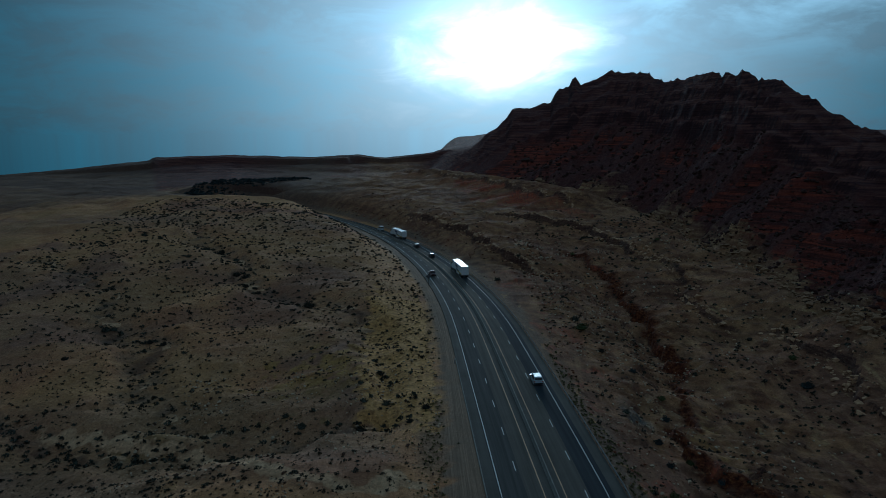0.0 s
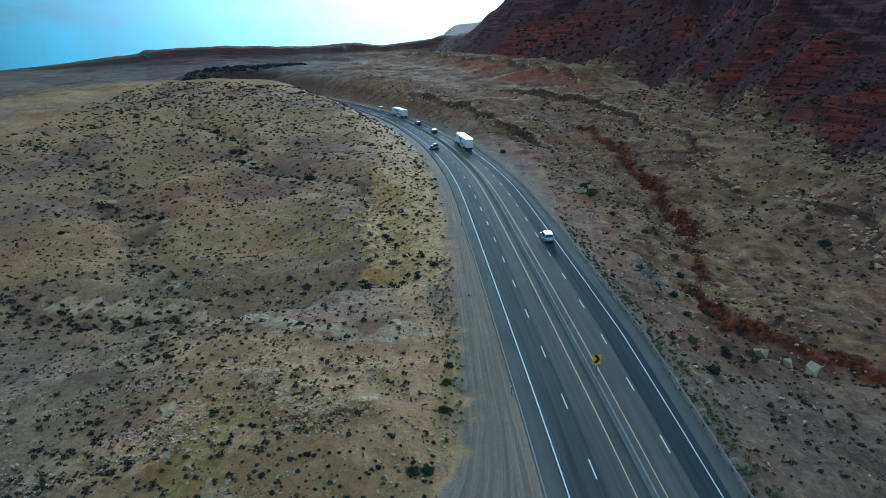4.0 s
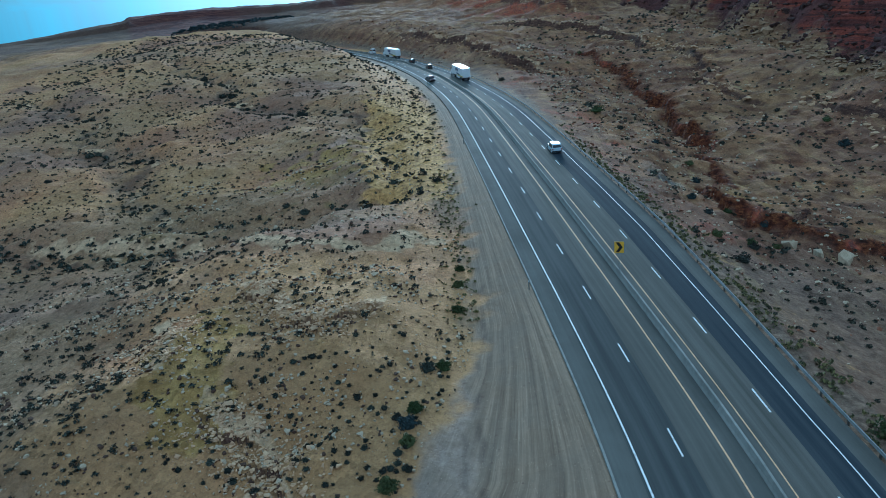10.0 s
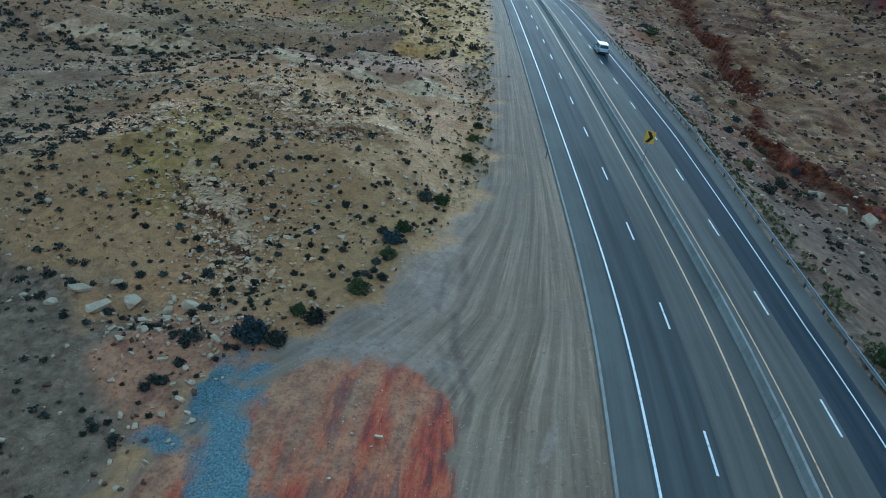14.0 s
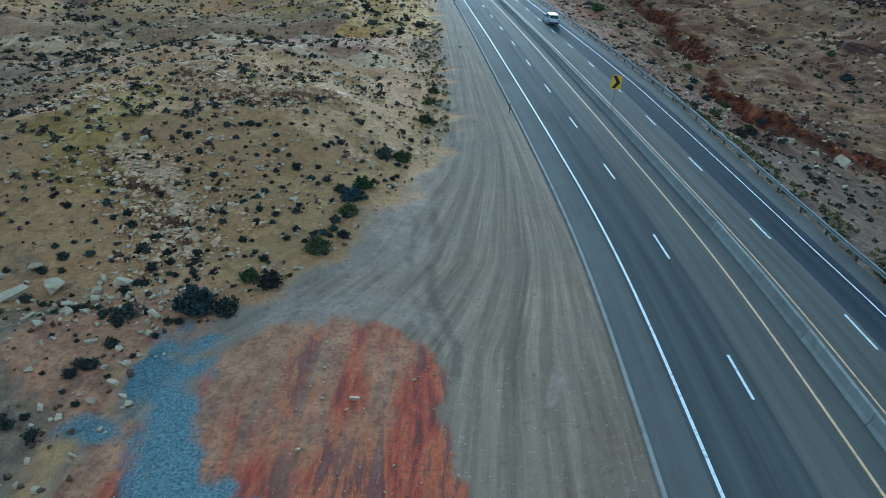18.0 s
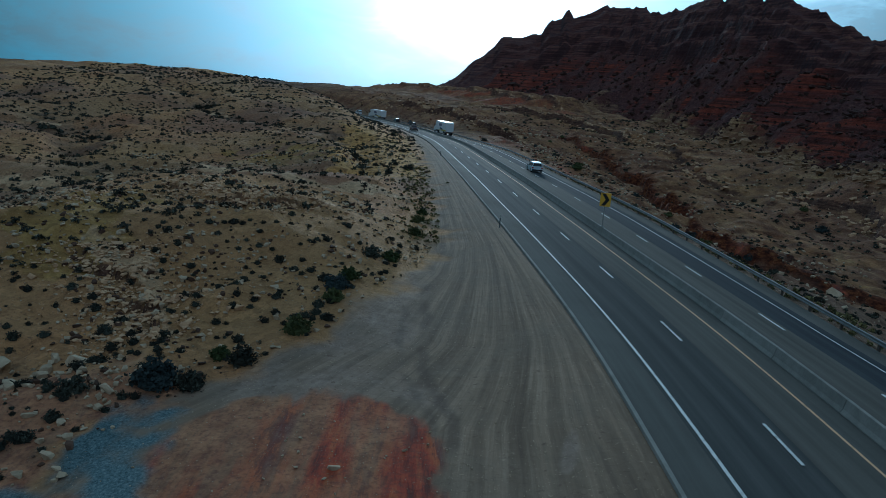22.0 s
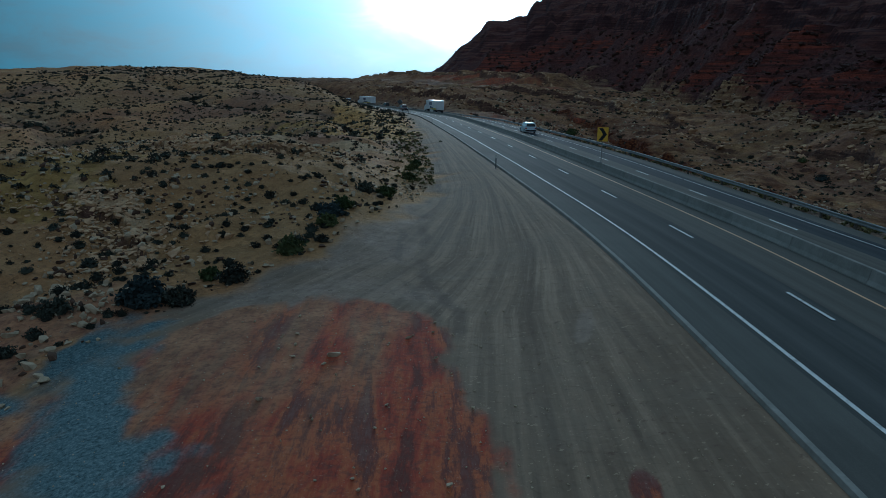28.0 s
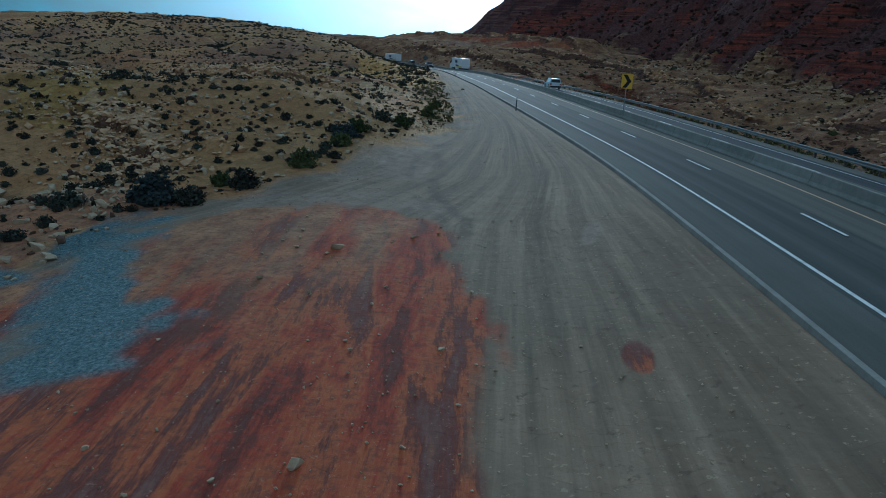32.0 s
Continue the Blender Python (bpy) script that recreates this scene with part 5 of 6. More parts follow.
# ---- rocks ----
def rock_mesh(seed, flat=0.7, pts=16):
    g = random.Random(seed)
    bm = bmesh.new()
    for _ in range(pts):
        v = Vector((g.gauss(0, 1), g.gauss(0, 1), g.gauss(0, 1))).normalized() * g.uniform(0.75, 1.0)
        bm.verts.new((v.x * 0.5, v.y * 0.42, v.z * 0.5 * flat))
    h = bmesh.ops.convex_hull(bm, input=bm.verts)
    bmesh.ops.delete(bm, geom=[v for v in h["geom_interior"] if isinstance(v, bmesh.types.BMVert)], context="VERTS")
    bmesh.ops.recalc_face_normals(bm, faces=bm.faces)
    me = bpy.data.meshes.new("boulder")
    bm.to_mesh(me)
    bm.free()
    return me


def with_material(me, mat):
    me = me.copy()
    me.materials.append(mat)
    return me


ROCKS = [rock_mesh(500 + i, 0.55 + 0.07 * i, 11) for i in range(7)]
SLABS = [rock_mesh(540 + i, 0.5 + 0.05 * i, 9) for i in range(7)]
DARK = [with_material(m, M_DARKROCK) for m in ROCKS]
PALE, TAN = [with_material(m, M_ROCK) for m in ROCKS], [with_material(m, M_LEDGE) for m in ROCKS]


def rock(x, y, size, meshes, name, label, group, i, sink=0.18):
    ob = new(name, meshes[i % len(meshes)])
    ob.location = (x, y, gz(x, y) + size * (0.28 - sink))
    g = random.Random(i * 7 + 1)
    ob.rotation_euler, ob.scale = (g.uniform(-.35, .35), g.uniform(-.35, .35), g.uniform(0, 6.28)), (size * g.uniform(.85, 1.25), size * g.uniform(.85, 1.2), size * g.uniform(.8, 1.1))
    return tagged(ob, label, "rock", group)


g = random.Random(3)
BOULDERS = ((-40.2, -34.2, 1.1), (-39, -33, 1.6), (-37.2, -31.8, 1.1), (-37.2, -34.1, 1.7), (-35.6, -33.0, 1.5), (-33.3, -32.5, .9), (-33.0, -33.6, .9), (-31.9, -33.2, 1.5), (-34.2, -34.5, .8), (-32.6, -34.6, .9), (-31.2, -38.2, .6), (-28.9, -39.6, .6), (-39.8, -41.5, .7))
for i, (x, y, s) in enumerate(BOULDERS):
    rock(x, y, s, PALE, "boulder", "angular pale sandstone boulder at the foot of the slope", "boulders below the slope", i)
for i in range(60):
    rock(-37 + 9 * g.random() + g.gauss(0, .8), -35.0 + g.gauss(0, 1.1), abs(g.gauss(.22, .22)) + .14, PALE, "stone", "small pale sandstone stone at the foot of the slope", "stones below the slope", 300 + i)
for i, (x, y, s) in enumerate(((28.4, 23.2, 3.4), (31.6, 21.8, 3.0), (34.8, 20.6, 3.2))):
    rock(x, y, s, PALE, "rock_slab", "long pale rock slab beside the dry wash", "slabs beside the wash", 900 + i, 0.24)
def on_line(line, t, off):
    """A point t of the way along a line, off metres to its uphill side."""
    run = t * line_length(line)
    for p, q in zip(line[:-1], line[1:]):
        l = math.dist(p, q)
        if run <= l:
            ux, uy = (q[0] - p[0]) / l, (q[1] - p[1]) / l
            return p[0] + ux * run - uy * off, p[1] + uy * run + ux * off
        run -= l
    return line[-1]


FLAT = [with_material(rock_mesh(560 + i, 0.34 + 0.04 * i, 10), M_LEDGE) for i in range(7)]
for line, count, big_, group in ((OUTCROPS[0], 120, 1.0, "outcrop blocks"), (OUTCROPS[1], 84, 0.9, "lower outcrop blocks"), (OUTCROPS[2], 18, 0.9, "western outcrop blocks")):
    for i in range(count):
        t = (i + g.random()) / count
        x, y = on_line(line, t, abs(g.gauss(0, 1.5)) - 0.2)
        rock(x + g.gauss(0, .3), y, big_ * (abs(g.gauss(.34, .24)) + .2), FLAT if g.random() < 0.8 else TAN, "ledge_block", "broken tan sandstone slab on the lip of the outcrop", group, 40 + i * 3, 0.16)
    # dark blocks added below the lip to stand in for its shaded gap
    for i in range(count // 3):
        x, y = on_line(line, g.random(), g.uniform(-1.6, -0.3))
        rock(x, y, abs(g.gauss(.28, .16)) + .15, DARK, "ledge_block", "dark brown rock added as the shaded gap below the outcrop", "dark outcrop blocks", 600 + i, 0.3)
for i in range(70):
    y = -50 + 13 * g.random()
    rock(-29.6 + 0.12 * (y + 42) + g.gauss(0, .9), y, abs(g.gauss(.16, .16)) + .12, PALE if g.random() < .6 else DARK, "stone", "small rough stone along the edge of the pull-out", "stones below the slope", 700 + i)
for i in range(120):
    rock(-22.5 + g.random() * 9.5, -57 + g.random() * 19, abs(g.gauss(.04, .06)) + .035, PALE, "stone", "small pale stone lying on red dirt", "stones on the pull-out", 170 + i, 0.1)
for i, (x, y, s) in enumerate(((-18.3, -42.2, .5), (-20.0, -45.2, .3), (-16.9, -54.3, .4), (-29.0, -41.0, .7), (-27.7, -42.3, .6), (-15.9, -40.8, .28))):
    rock(x, y, s, PALE, "stone", "flat pale stone lying on the pull-out", "stones on the pull-out", 220 + i, 0.15)


def stuff_rocks(name, xs, ys, sizes, mat, label, shapes=ROCKS):
    z = ground_z(xs, ys)
    V, F, off_ = [], [], 0
    base = []
    for m in shapes:
        v = np.empty(len(m.vertices) * 3)
        m.vertices.foreach_get("co", v)
        base.append((v.reshape(-1, 3), [tuple(p.vertices) for p in m.polygons]))
    for i in range(len(xs)):
        v, f = base[i % 7]
        a = float(rng.uniform(0, 6.28))
        c, s = math.cos(a), math.sin(a)
        w = v @ np.array([[c, s, 0], [-s, c, 0], [0, 0, 1]]) * sizes[i] + np.array([xs[i], ys[i], z[i] + sizes[i] * 0.1])
        V.append(w)
        F += [tuple(k + off_ for k in p) for p in f]
        off_ += len(w)
    return tagged(new(name, mesh_of(name, np.concatenate(V), F, (mat,))), label, "rocks", kind="stuff")


x4, y4, d4 = scatter(34000, -75, -14, -50, 70, lambda x, y, d: (-d > pull_out_edge(y) + 0.3) * np.clip(0.3 + 1.3 * fbm(x, y, 9, 3, 141), 0.05, 1) * np.where(y > 8, 0.22, 1.0))
x5, y5, d5 = scatter(9000, 12, 100, -20, 240, lambda x, y, d: (d > 12.5) * np.clip(0.3 + 1.2 * fbm(x, y, 14, 3, 147), 0.03, 1) * np.where(d < 50, 1.0, 0.5))
xa, ya = np.concatenate([x4, x5]), np.concatenate([y4, y5])
sz = (np.abs(rng.normal(0.12, 0.15, len(xa))) + 0.09) * (0.8 + np.hypot(xa + 15, ya + 66) / 110)
pick = rng.random(len(xa))
stuff_rocks("hillside_stones", xa[pick < 0.6], ya[pick < 0.6], sz[pick < 0.6], M_ROCK, "loose pale stones strewn over the hillsides")
stuff_rocks("dark_stones", xa[pick > 0.75], ya[pick > 0.75], sz[pick > 0.75], M_DARKROCK, "loose dark brown stones strewn over the hillsides")
# broken rock below the guardrail
x7, y7, d7 = scatter(9000, 8, 70, -15, 250, lambda x, y, d: (d > 11.3) * (d < 48) * np.clip(0.45 + 1.1 * fbm(x, y, 10, 3, 151), 0.06, 1))
s7 = (np.abs(rng.normal(0.16, 0.2, len(x7))) + 0.1) * (0.8 + np.hypot(x7 + 15, y7 + 66) / 140)
p7 = rng.random(len(x7))
for nm, a, b, mat, lab in (("pale_rubble", 0, .38, M_ROCK, "pale broken rock on the bank below the guardrail"), ("red_rubble", .38, .72, M_REDROCK, "rusty red broken rock on the bank below the guardrail"), ("dark_rubble", .72, 1, M_DARKROCK, "dark broken rock on the bank below the guardrail")):
    k7 = (p7 >= a) & (p7 < b)
    stuff_rocks(nm, x7[k7], y7[k7], s7[k7], mat, lab, SLABS)


x8, y8, d8 = scatter(5200, -150, 60, 170, 400, lambda x, y, d: (d > 11.3) * (d < 42) * np.clip(0.5 + 1.1 * fbm(x, y, 18, 3, 157), 0.05, 1))
s8 = np.abs(rng.normal(0.5, 0.55, len(x8))) + 0.35
k8 = rng.random(len(x8)) < 0.6
stuff_rocks("cut_slope_rubble", x8[k8], y8[k8], s8[k8], M_DARKROCK, "dark broken rock on the cut slope beside the far curve", SLABS)
stuff_rocks("cut_slope_blocks", x8[~k8], y8[~k8], s8[~k8], M_REDROCK, "rusty broken rock on the cut slope beside the far curve", SLABS)
# loose rock round the two outcrops of the near slope
ox_, oy_ = [], []
for line in OUTCROPS:
    for t in rng.random(900):
        px_, py_ = on_line(line, float(t), float(rng.normal(0.3, 2.0)))
        ox_.append(px_ + rng.normal(0, 0.6)), oy_.append(py_ + rng.normal(0, 0.6))
ox_, oy_ = np.array(ox_), np.array(oy_)
ok_ = -(ox_ - road_x(oy_)) > pull_out_edge(oy_) + 0.6
ox_, oy_ = ox_[ok_], oy_[ok_]
stuff_rocks("outcrop_rubble", ox_, oy_, np.abs(rng.normal(0.16, 0.2, len(ox_))) + 0.10, M_LEDGE, "angular tan rubble below the rock outcrops", SLABS)


# blocks along the ledges of the valley side and at the mountain's foot
def along(line, n, spread):
    p = np.array(line, float)
    k = np.concatenate([[0], np.cumsum(np.hypot(*np.diff(p, axis=0).T))])
    t = rng.uniform(0, k[-1], n)
    return np.interp(t, k, p[:, 0]) + rng.normal(0, spread, n), np.interp(t, k, p[:, 1]) + rng.normal(0, spread, n)


lx, ly, ls = [], [], []
for j, line in enumerate(LEDGES):
    a, b = along(line, 130, 2.2)
    lx.append(a), ly.append(b), ls.append(np.abs(rng.normal(0.9, 0.8, 130)) + 0.4)
stuff_rocks("ledge_slabs", np.concatenate(lx), np.concatenate(ly), np.concatenate(ls), M_LEDGE, "broken tan slabs along the rock ledges", SLABS)
fa = rng.uniform(-1, 34, 900)
fr_ = np.interp(fa, FOOT_AZ, FOOT_R) * (1 + rng.normal(0.015, 0.022, 900))
fx, fy = HUB[0] + fr_ * np.sin(np.radians(fa)), HUB[1] + fr_ * np.cos(np.radians(fa))
stuff_rocks("foot_blocks", fx, fy, (np.abs(rng.normal(0.9, 1.0, 900)) + 0.5) * (0.4 + fr_ / 330), M_FOOT, "tan tumbled blocks along the mountain's foot", SLABS)
fa = rng.uniform(4, 36, 2600)
f0, f1 = np.interp(fa, FOOT_AZ, FOOT_R), np.interp(fa, CREST_AZ, CREST_R)
fr_ = f0 + (f1 - f0) * rng.uniform(0.02, 0.55, 2600)
fx, fy = HUB[0] + fr_ * np.sin(np.radians(fa)), HUB[1] + fr_ * np.cos(np.radians(fa))
stuff_rocks("talus_blocks", fx, fy, (np.abs(rng.normal(0.6, 0.7, 2600)) + 0.4) * (0.5 + fr_ / 330), M_TALUS, "dark maroon talus blocks strewn over the mountain side")
x6, y6, d6 = scatter(2600, -30, -9, -60, 0, lambda x, y, d: (-d > 9.9) * (-d < pull_out_edge(y)) * 1.0)
stuff_rocks("gravel_pebbles", x6, y6, np.abs(rng.normal(0.03, 0.025, len(x6))) + 0.02, M_ROCK, "fine pale pebbles strewn over the pull-out")


# ---- signs ----
M_SIGN = simple("yellow_sign_sheeting", (0.72, 0.42, 0.03), 0.5, 0.4, 0.0, 0.08, 3)
M_BLACK = simple("black_sheeting", (0.015, 0.015, 0.017), 0.6, 0.3)
M_BACK = simple("bare_aluminium", (0.10, 0.11, 0.12), 0.6, 0.4, 0.3)


def chevron_sign(y, d, base, height):
    ob = new("chevron_sign")
    ob.location = on_road(y, d, base)
    ob.rotation_euler = (0, 0, radians(-12))
    bm = bmesh.new()
    cyl(bm, 0.04, height, Matrix.Translation((0, 0, height / 2 - 0.05)), 10)
    part("post", bm, M_STEEL, ob, "grey steel post")
    bm = bmesh.new()
    box(bm, -0.14, 0.14, -0.10, 0.10, -0.02, 0.06, 0.01)
    part("foot_plate", bm, M_STEEL, ob)
    bm = bmesh.new()
    box(bm, -0.48, 0.48, -0.065, -0.045, height - 1.25, height, 0.006)
    panel = part("panel", bm, M_SIGN, ob)
    bm = bmesh.new()
    z0, z1, zm = height - 1.18, height - 0.07, height - 0.625
    pts = [(-0.36, z1), (-0.02, z1), (0.36, zm), (-0.02, z0), (-0.36, z0), (0.02, zm)]
    for yy_ in (-0.072, -0.066):
        bm.faces.new([bm.verts.new((px, yy_, pz)) for px, pz in pts])
    part("arrow", bm, M_BLACK, panel, "black chevron")
    return tagged(ob, "yellow chevron curve sign on a post above the concrete barrier", "road sign")


chevron_sign(0.0, 0.0, 0.64, 3.16)


def warning_back(y, d):
    ob = new("diamond_sign")
    ob.location = on_road(y, d, -0.05)
    bm = bmesh.new()
    box(bm, -0.05, 0.05, -0.05, 0.05, -0.3, 2.9, 0.01)
    part("post", bm, M_POST, ob)
    bm = bmesh.new()
    box(bm, -0.62, 0.62, -0.012, 0.012, -0.62, 0.62, 0.05)
    pl = part("panel", bm, M_BACK, ob, "dark bare metal back of the panel")
    pl.matrix_local = Matrix.Translation((0, 0.07, 3.0)) @ Matrix.Rotation(radians(45), 4, "Y")
    bm = bmesh.new()
    box(bm, -0.5, 0.5, 0.03, 0.06, 2.7, 2.76), box(bm, -0.5, 0.5, 0.03, 0.06, 3.24, 3.3)
    part("brace", bm, M_STEEL, ob)
    return tagged(ob, "diamond warning sign seen from its dark back beside the curve", "road sign")


warning_back(150, -9.9)


def delineator(y, d):
    ob = new("delineator_post")
    ob.location = on_road(y, d)
    bm = bmesh.new()
    box(bm, -0.05, 0.05, -0.02, 0.02, -0.2, 1.05, 0.01)
    part("stake", bm, M_BACK, ob)
    bm = bmesh.new()
    box(bm, -0.045, 0.045, -0.03, -0.02, 0.85, 1.0)
    part("reflector", bm, M_WHITE, ob, "small white reflector")
    return tagged(ob, "thin dark roadside delineator post by the kerb", "post", "delineator posts")


for yy_ in (-3.2, 66.0, 128.0):
    delineator(yy_, -10.0)


# ---- vehicles ----
M_TYRE = simple("tyre_rubber", (0.018, 0.018, 0.019), 0.9, 0.2)
M_RIM = simple("alloy_rim", (0.42, 0.43, 0.44), 0.4, 0.5, 0.7)
M_GLASS = simple("dark_tinted_glass", (0.012, 0.016, 0.02), 0.12, 0.6)
M_TRIM = simple("black_plastic_trim", (0.02, 0.02, 0.022), 0.7, 0.3)
M_LAMP = simple("red_lamp_lens", (0.30, 0.015, 0.012), 0.3, 0.5)
M_HEAD = simple("clear_lamp_lens", (0.62, 0.64, 0.66), 0.2, 0.5)
M_WHITEP = simple("white_vehicle_paint", (0.74, 0.76, 0.77), 0.35, 0.5, 0.0, 0.06, 2)
M_BLACKP = simple("black_vehicle_paint", (0.014, 0.014, 0.016), 0.3, 0.5, 0.0, 0.2, 2)
M_SILVER = simple("pale_blue_silver_paint", (0.50, 0.58, 0.63), 0.35, 0.5, 0.3, 0.06, 2)
M_DARKP = simple("dark_maroon_paint", (0.07, 0.018, 0.02), 0.35, 0.5, 0.0, 0.1, 2)
M_NAVY = simple("navy_graphic", (0.012, 0.03, 0.12), 0.5, 0.4)
M_YSTRIPE = simple("yellow_graphic", (0.55, 0.45, 0.05), 0.5, 0.4)


def prism(pts, w0, w1, bevel=0.0):
    """A side profile (y ahead, z up) drawn across the width; w1 is the half width at the top."""
    bm = bmesh.new()
    zs = [p[1] for p in pts]
    lo, hi = min(zs), max(zs)
    rows = []
    for s in (-1, 1):
        rows.append([bm.verts.new((s * (w0 + (w1 - w0) * (z - lo) / (hi - lo)), y, z)) for y, z in pts])
    k = len(pts)
    bm.faces.new(rows[0])
    bm.faces.new(list(reversed(rows[1])))
    for i in range(k):
        bm.faces.new((rows[0][i], rows[1][i], rows[1][(i + 1) % k], rows[0][(i + 1) % k]))
    bmesh.ops.recalc_face_normals(bm, faces=bm.faces)
    if bevel:
        bmesh.ops.bevel(bm, geom=list(bm.edges), offset=bevel, segments=2, affect="EDGES", profile=0.6)
    return bm


def wheel(parent, x, y, r, w, dual=False):
    bm = bmesh.new()
    turn = Matrix.Translation((x, y, r)) @ Matrix.Rotation(radians(90), 4, "Y")
    cyl(bm, r, w * (2.2 if dual else 1), turn, 20)
    bmesh.ops.bevel(bm, geom=[e for e in bm.edges if len(e.link_faces) == 2 and any(len(f.verts) > 4 for f in e.link_faces)], offset=0.04, segments=2, affect="EDGES")
    t = part("wheel", bm, M_TYRE, parent, "black tyre")
    bm = bmesh.new()
    cyl(bm, r * 0.62, w * (2.2 if dual else 1) + 0.02, turn, 16)
    part("rim", bm, M_RIM, t, "pale metal rim")


def car(name, y, d, paint, label, length=4.7, width=1.86, height=1.72, box_back=0.92, clear=0.24, toward=False, bed=False):
    ob = new(name)
    p, q = on_road(y, d), on_road(y + 1.0, d)
    w = (q - p).normalized() * (-1 if toward else 1)
    side = w.cross(Vector((0, 0, 1))).normalized()
    ob.matrix_world = Matrix.Translation(p) @ Matrix((side, w, side.cross(w))).transposed().to_4x4()
    h, L, hw, belt = height, length / 2, width / 2, height * 0.56
    body = [(-L, clear + 0.12), (-L + 0.06, clear), (L - 0.10, clear), (L, clear + 0.16), (L - 0.03, belt * 0.86), (L - 0.35, belt * 0.95), (L * 0.40, belt + 0.03), (-L + 0.05, belt + 0.03)]
    part("body", prism(body, hw, hw * 0.95, 0.05), paint, ob)
    back = -L * 0.15 if bed else -L * box_back
    cab = [(back - 0.10, belt), (back, h - 0.10), (back + 0.18, h), (L * 0.10, h), (L * 0.20, h - 0.06), (L * 0.50, belt)]
    part("roof", prism(cab, hw * 0.94, hw * 0.76, 0.04), paint, ob)
    zg = belt + (h - belt) * 0.12, belt + (h - belt) * 0.80
    gl = [(back + 0.06, zg[0]), (back + 0.14, zg[1]), (L * 0.14, zg[1]), (L * 0.38, zg[0])]
    part("side_window", prism(gl, hw * 0.94, hw * 0.815), M_GLASS, ob, "dark tinted side windows")
    part("windscreen", prism([(L * 0.10, zg[1] + 0.03), (L * 0.235, zg[1]), (L * 0.485, zg[0]), (L * 0.30, zg[0])], hw * 0.80, hw * 0.72), M_GLASS, ob)
    part("rear_window", prism([(back - 0.115, zg[0] + 0.04), (back - 0.02, zg[1]), (back + 0.2, zg[1]), (back + 0.2, zg[0] + 0.04)], hw * 0.80, hw * 0.70), M_GLASS, ob)
    for s in (-1, 1):
        bm = bmesh.new()
        box(bm, s * hw * 0.98, s * hw * 0.70, -L - 0.015, -L + 0.06, belt * 0.72, belt * 0.95, 0.01)
        part("tail_lamp", bm, M_LAMP, ob, "red tail lamp")
        bm = bmesh.new()
        box(bm, s * hw * 0.92, s * hw * 0.58, L - 0.12, L + 0.01, belt * 0.66, belt * 0.80, 0.01)
        part("headlight", bm, M_HEAD, ob)
        bm = bmesh.new()
        box(bm, s * (hw - 0.02), s * (hw + 0.17), L * 0.34, L * 0.34 + 0.12, belt + 0.02, belt + 0.17, 0.02)
        part("mirror", bm, M_TRIM, ob)
        for yy2 in (-L * 0.60, L * 0.62):
            wheel(ob, s * (hw - 0.10), yy2, 0.37, 0.24)
    for yy2 in (-L - 0.05, L - 0.06):
        bm = bmesh.new()
        box(bm, -hw * 0.95, hw * 0.95, yy2, yy2 + 0.11, clear + 0.08, clear + 0.30, 0.02)
        part("bumper", bm, M_TRIM, ob, "black plastic bumper")
    if bed:
        bm = bmesh.new()
        box(bm, -hw * 0.80, hw * 0.80, -L + 0.08, back - 0.25, belt + 0.02, belt + 0.05)
        part("bed", bm, M_TRIM, ob, "dark open cargo bed")
    return tagged(ob, label, "car")


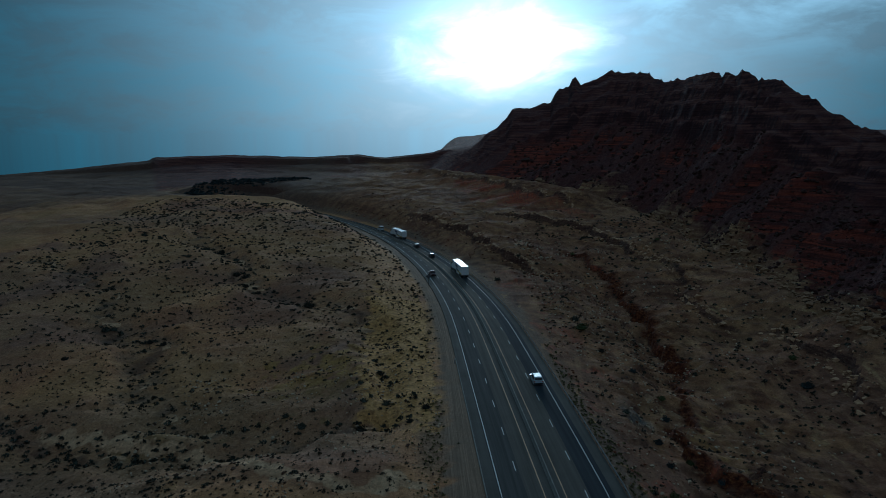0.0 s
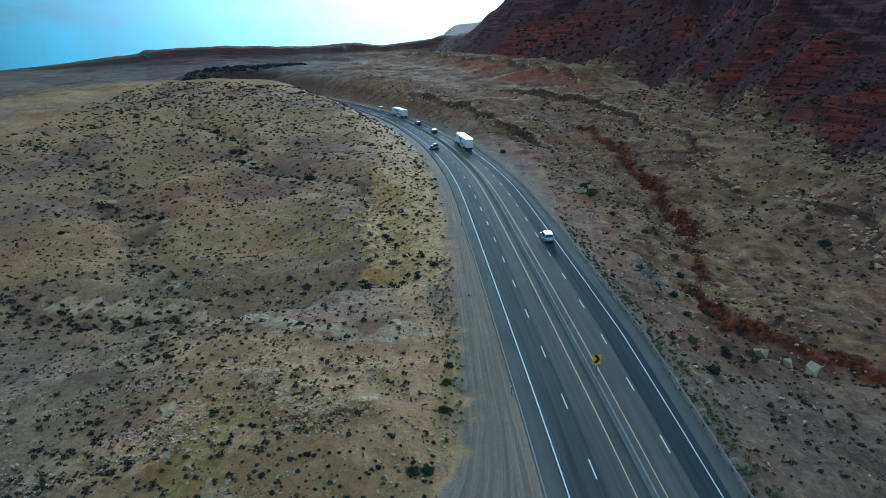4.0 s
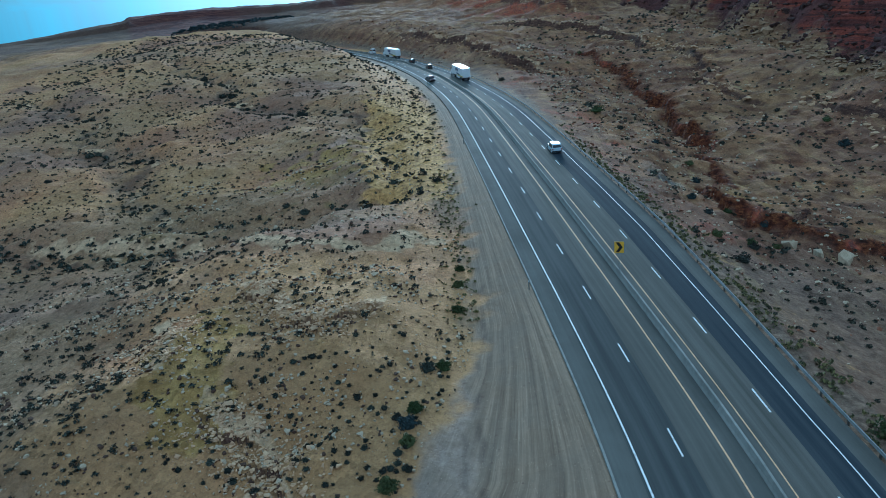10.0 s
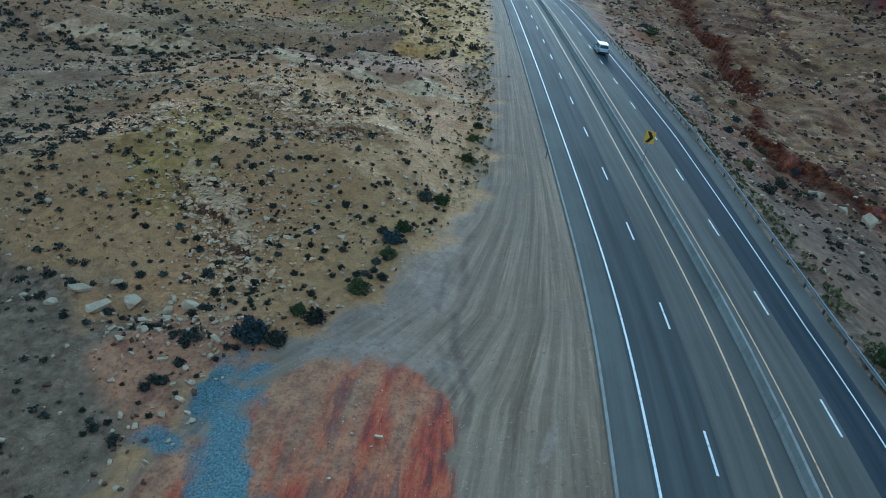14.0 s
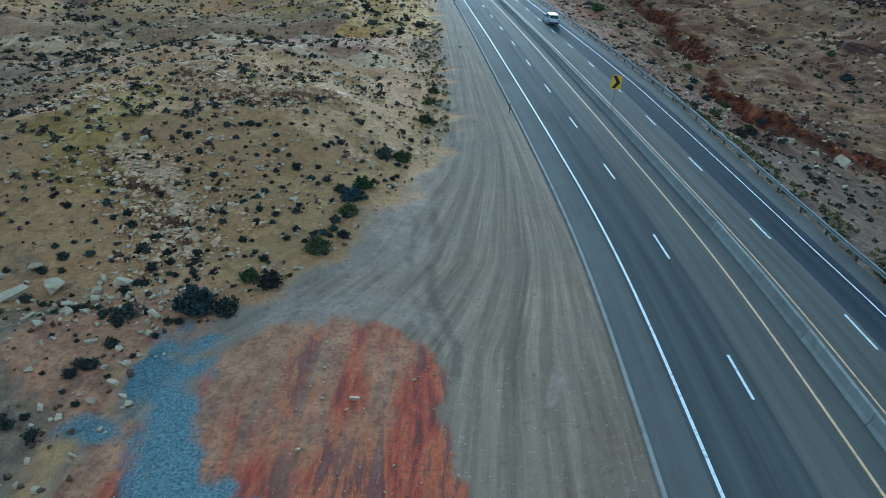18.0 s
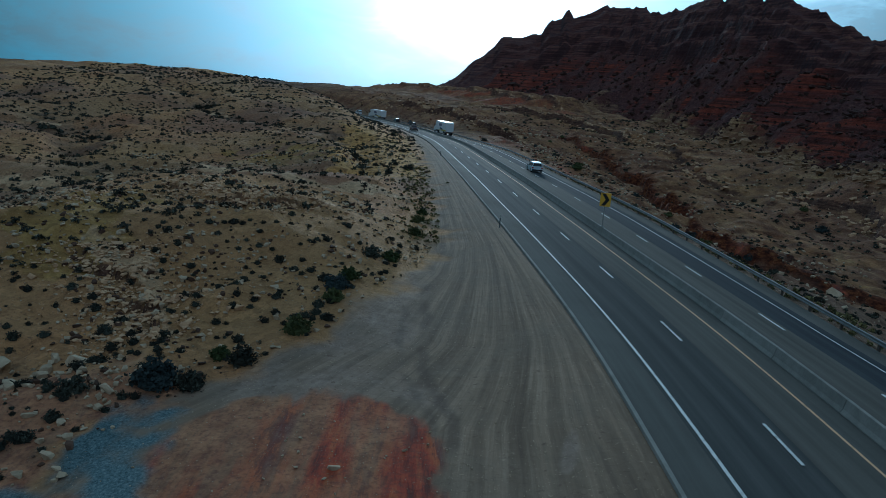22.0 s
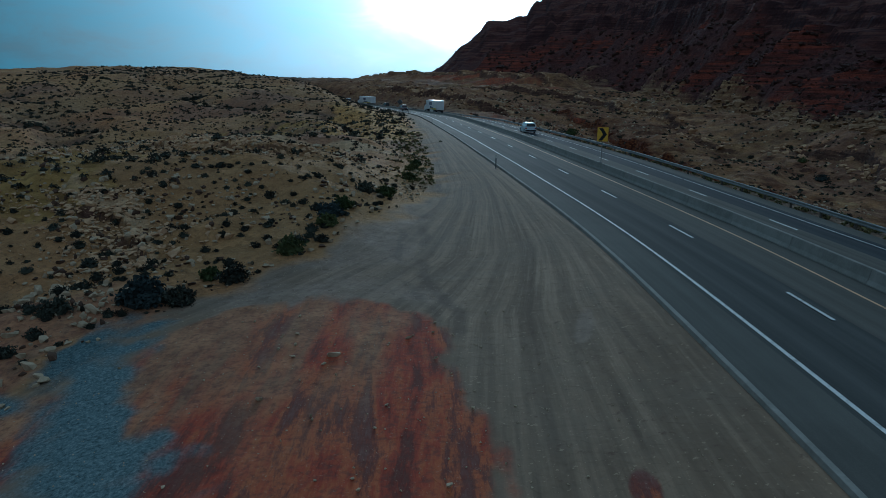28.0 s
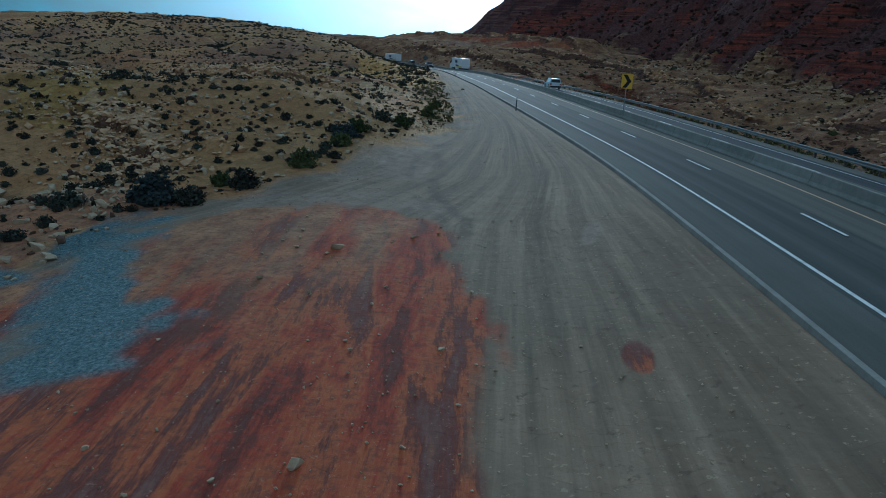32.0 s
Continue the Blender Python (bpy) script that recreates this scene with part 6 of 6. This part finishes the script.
def semi_truck(y, d):
    ob = new("semi_truck")
    p, q = on_road(y, d), on_road(y + 1.0, d)
    w = (q - p).normalized()
    side = w.cross(Vector((0, 0, 1))).normalized()
    ob.matrix_world = Matrix.Translation(p) @ Matrix((side, w, side.cross(w))).transposed().to_4x4()
    # trailer, 16 m, its tail at y = 0
    bm = bmesh.new()
    box(bm, -1.29, 1.29, 0, 16.1, 1.12, 4.10, 0.04)
    tr_ = part("trailer", bm, M_WHITEP, ob, "white box trailer")
    for s in (-1, 1):
        bm = bmesh.new()
        box(bm, s * 0.02, s * 1.22, -0.035, 0.0, 1.25, 4.0, 0.01)
        part("rear_door", bm, M_WHITEP, tr_)
        bm = bmesh.new()
        box(bm, s * 0.9, s * 1.1, -0.06, -0.03, 1.05, 1.2, 0.01)
        part("tail_lamp", bm, M_LAMP, tr_, "red tail lamp")
        for k in range(4):
            bm = bmesh.new()
            z0 = 2.55 + 0.06 * math.sin(k * 2.1)
            box(bm, s * 1.292, s * 1.305, 10.4 - k * 1.05, 11.25 - k * 1.05, z0, z0 + 0.95 - 0.1 * (k % 2), 0.003)
            part("graphic", bm, M_NAVY, tr_, "plain navy graphic block")
        bm = bmesh.new()
        bm.faces.new([bm.verts.new((s * 1.30, a, b)) for a, b in ((0.05, 1.20), (0.05, 1.62), (5.0, 1.62), (9.5, 1.34), (12.0, 1.30), (12.0, 1.20))])
        part("stripe", bm, M_YSTRIPE, tr_, "yellow lower stripe")
        bm = bmesh.new()
        bm.faces.new([bm.verts.new((s * 1.303, a, b)) for a, b in ((4.2, 1.70), (5.0, 1.86), (9.8, 2.20), (9.8, 1.60), (6.5, 1.56))])
        part("swoosh", bm, M_NAVY, tr_, "navy swoosh")
        bm = bmesh.new()
        box(bm, s * 1.20, s * 1.23, 5.0, 10.6, 0.42, 1.10, 0.01)
        part("side_skirt", bm, M_WHITEP, ob, "white side skirt")
        for yy2 in (1.6, 2.9):
            wheel(ob, s * 0.95, yy2, 0.50, 0.27, True)
        for yy2 in (13.6, 14.9):
            wheel(ob, s * 0.95, yy2, 0.50, 0.27, True)
        wheel(ob, s * 1.08, 19.6, 0.52, 0.30)
        bm = bmesh.new()
        box(bm, s * 1.32, s * 1.55, 18.3, 18.42, 2.2, 2.95, 0.03)
        part("mirror", bm, M_TRIM, ob)
        bm = bmesh.new()
        cyl(bm, 0.33, 1.3, Matrix.Translation((s * 1.05, 16.9, 0.85)) @ Matrix.Rotation(radians(90), 4, "X"), 14)
        part("fuel_tank", bm, M_RIM, ob, "polished fuel tank")
    bm = bmesh.new()
    box(bm, -0.5, 0.5, 0.4, 20.0, 0.75, 1.05, 0.02)
    part("chassis", bm, M_TRIM, ob)
    cab = [(16.35, 0.85), (16.35, 3.7), (16.7, 4.05), (17.6, 4.0), (18.2, 3.45), (18.55, 2.45), (20.25, 2.05), (20.55, 1.6), (20.55, 0.55), (19.0, 0.6)]
    part("cab", prism(cab, 1.24, 1.12, 0.08), M_WHITEP, ob)
    part("windscreen", prism([(18.05, 3.28), (18.28, 3.36), (18.58, 2.62), (18.35, 2.55)], 1.06, 1.0), M_GLASS, ob)
    part("side_window", prism([(17.5, 2.55), (17.5, 3.2), (18.0, 3.2), (18.25, 2.55)], 1.20, 1.18), M_GLASS, ob)
    bm = bmesh.new()
    box(bm, -0.55, 0.55, 20.52, 20.60, 0.85, 1.85, 0.03)
    part("grille", bm, M_TRIM, ob)
    bm = bmesh.new()
    box(bm, -1.22, 1.22, 20.40, 20.72, 0.40, 0.78, 0.05)
    part("bumper", bm, M_RIM, ob)
    return tagged(ob, "white semi-truck with a long white box trailer in the outer lane", "truck")


semi_truck(168.0, 5.9)
semi_truck(270.0, 5.9)
car("sports_utility", 58.0, 5.7, M_SILVER, "pale silver sport utility vehicle driving in the outer lane", 4.8, 1.9, 1.72)
car("off_roader", 241.0, 2.9, M_BLACKP, "black boxy off-road vehicle driving in the inner lane", 4.3, 1.85, 1.85, 0.97)
car("off_roader", 214.0, 2.9, M_BLACKP, "black boxy off-road vehicle driving ahead of the truck", 4.3, 1.85, 1.85, 0.97)
car("cargo_van", 305.0, 5.7, M_WHITEP, "white cargo van far ahead on the curve", 5.6, 2.0, 2.5, 0.97)
car("pickup_truck", 168.0, -6.0, M_DARKP, "dark maroon pickup truck coming down the outer lane", 5.4, 1.95, 1.80, 0.9, 0.3, True, True)
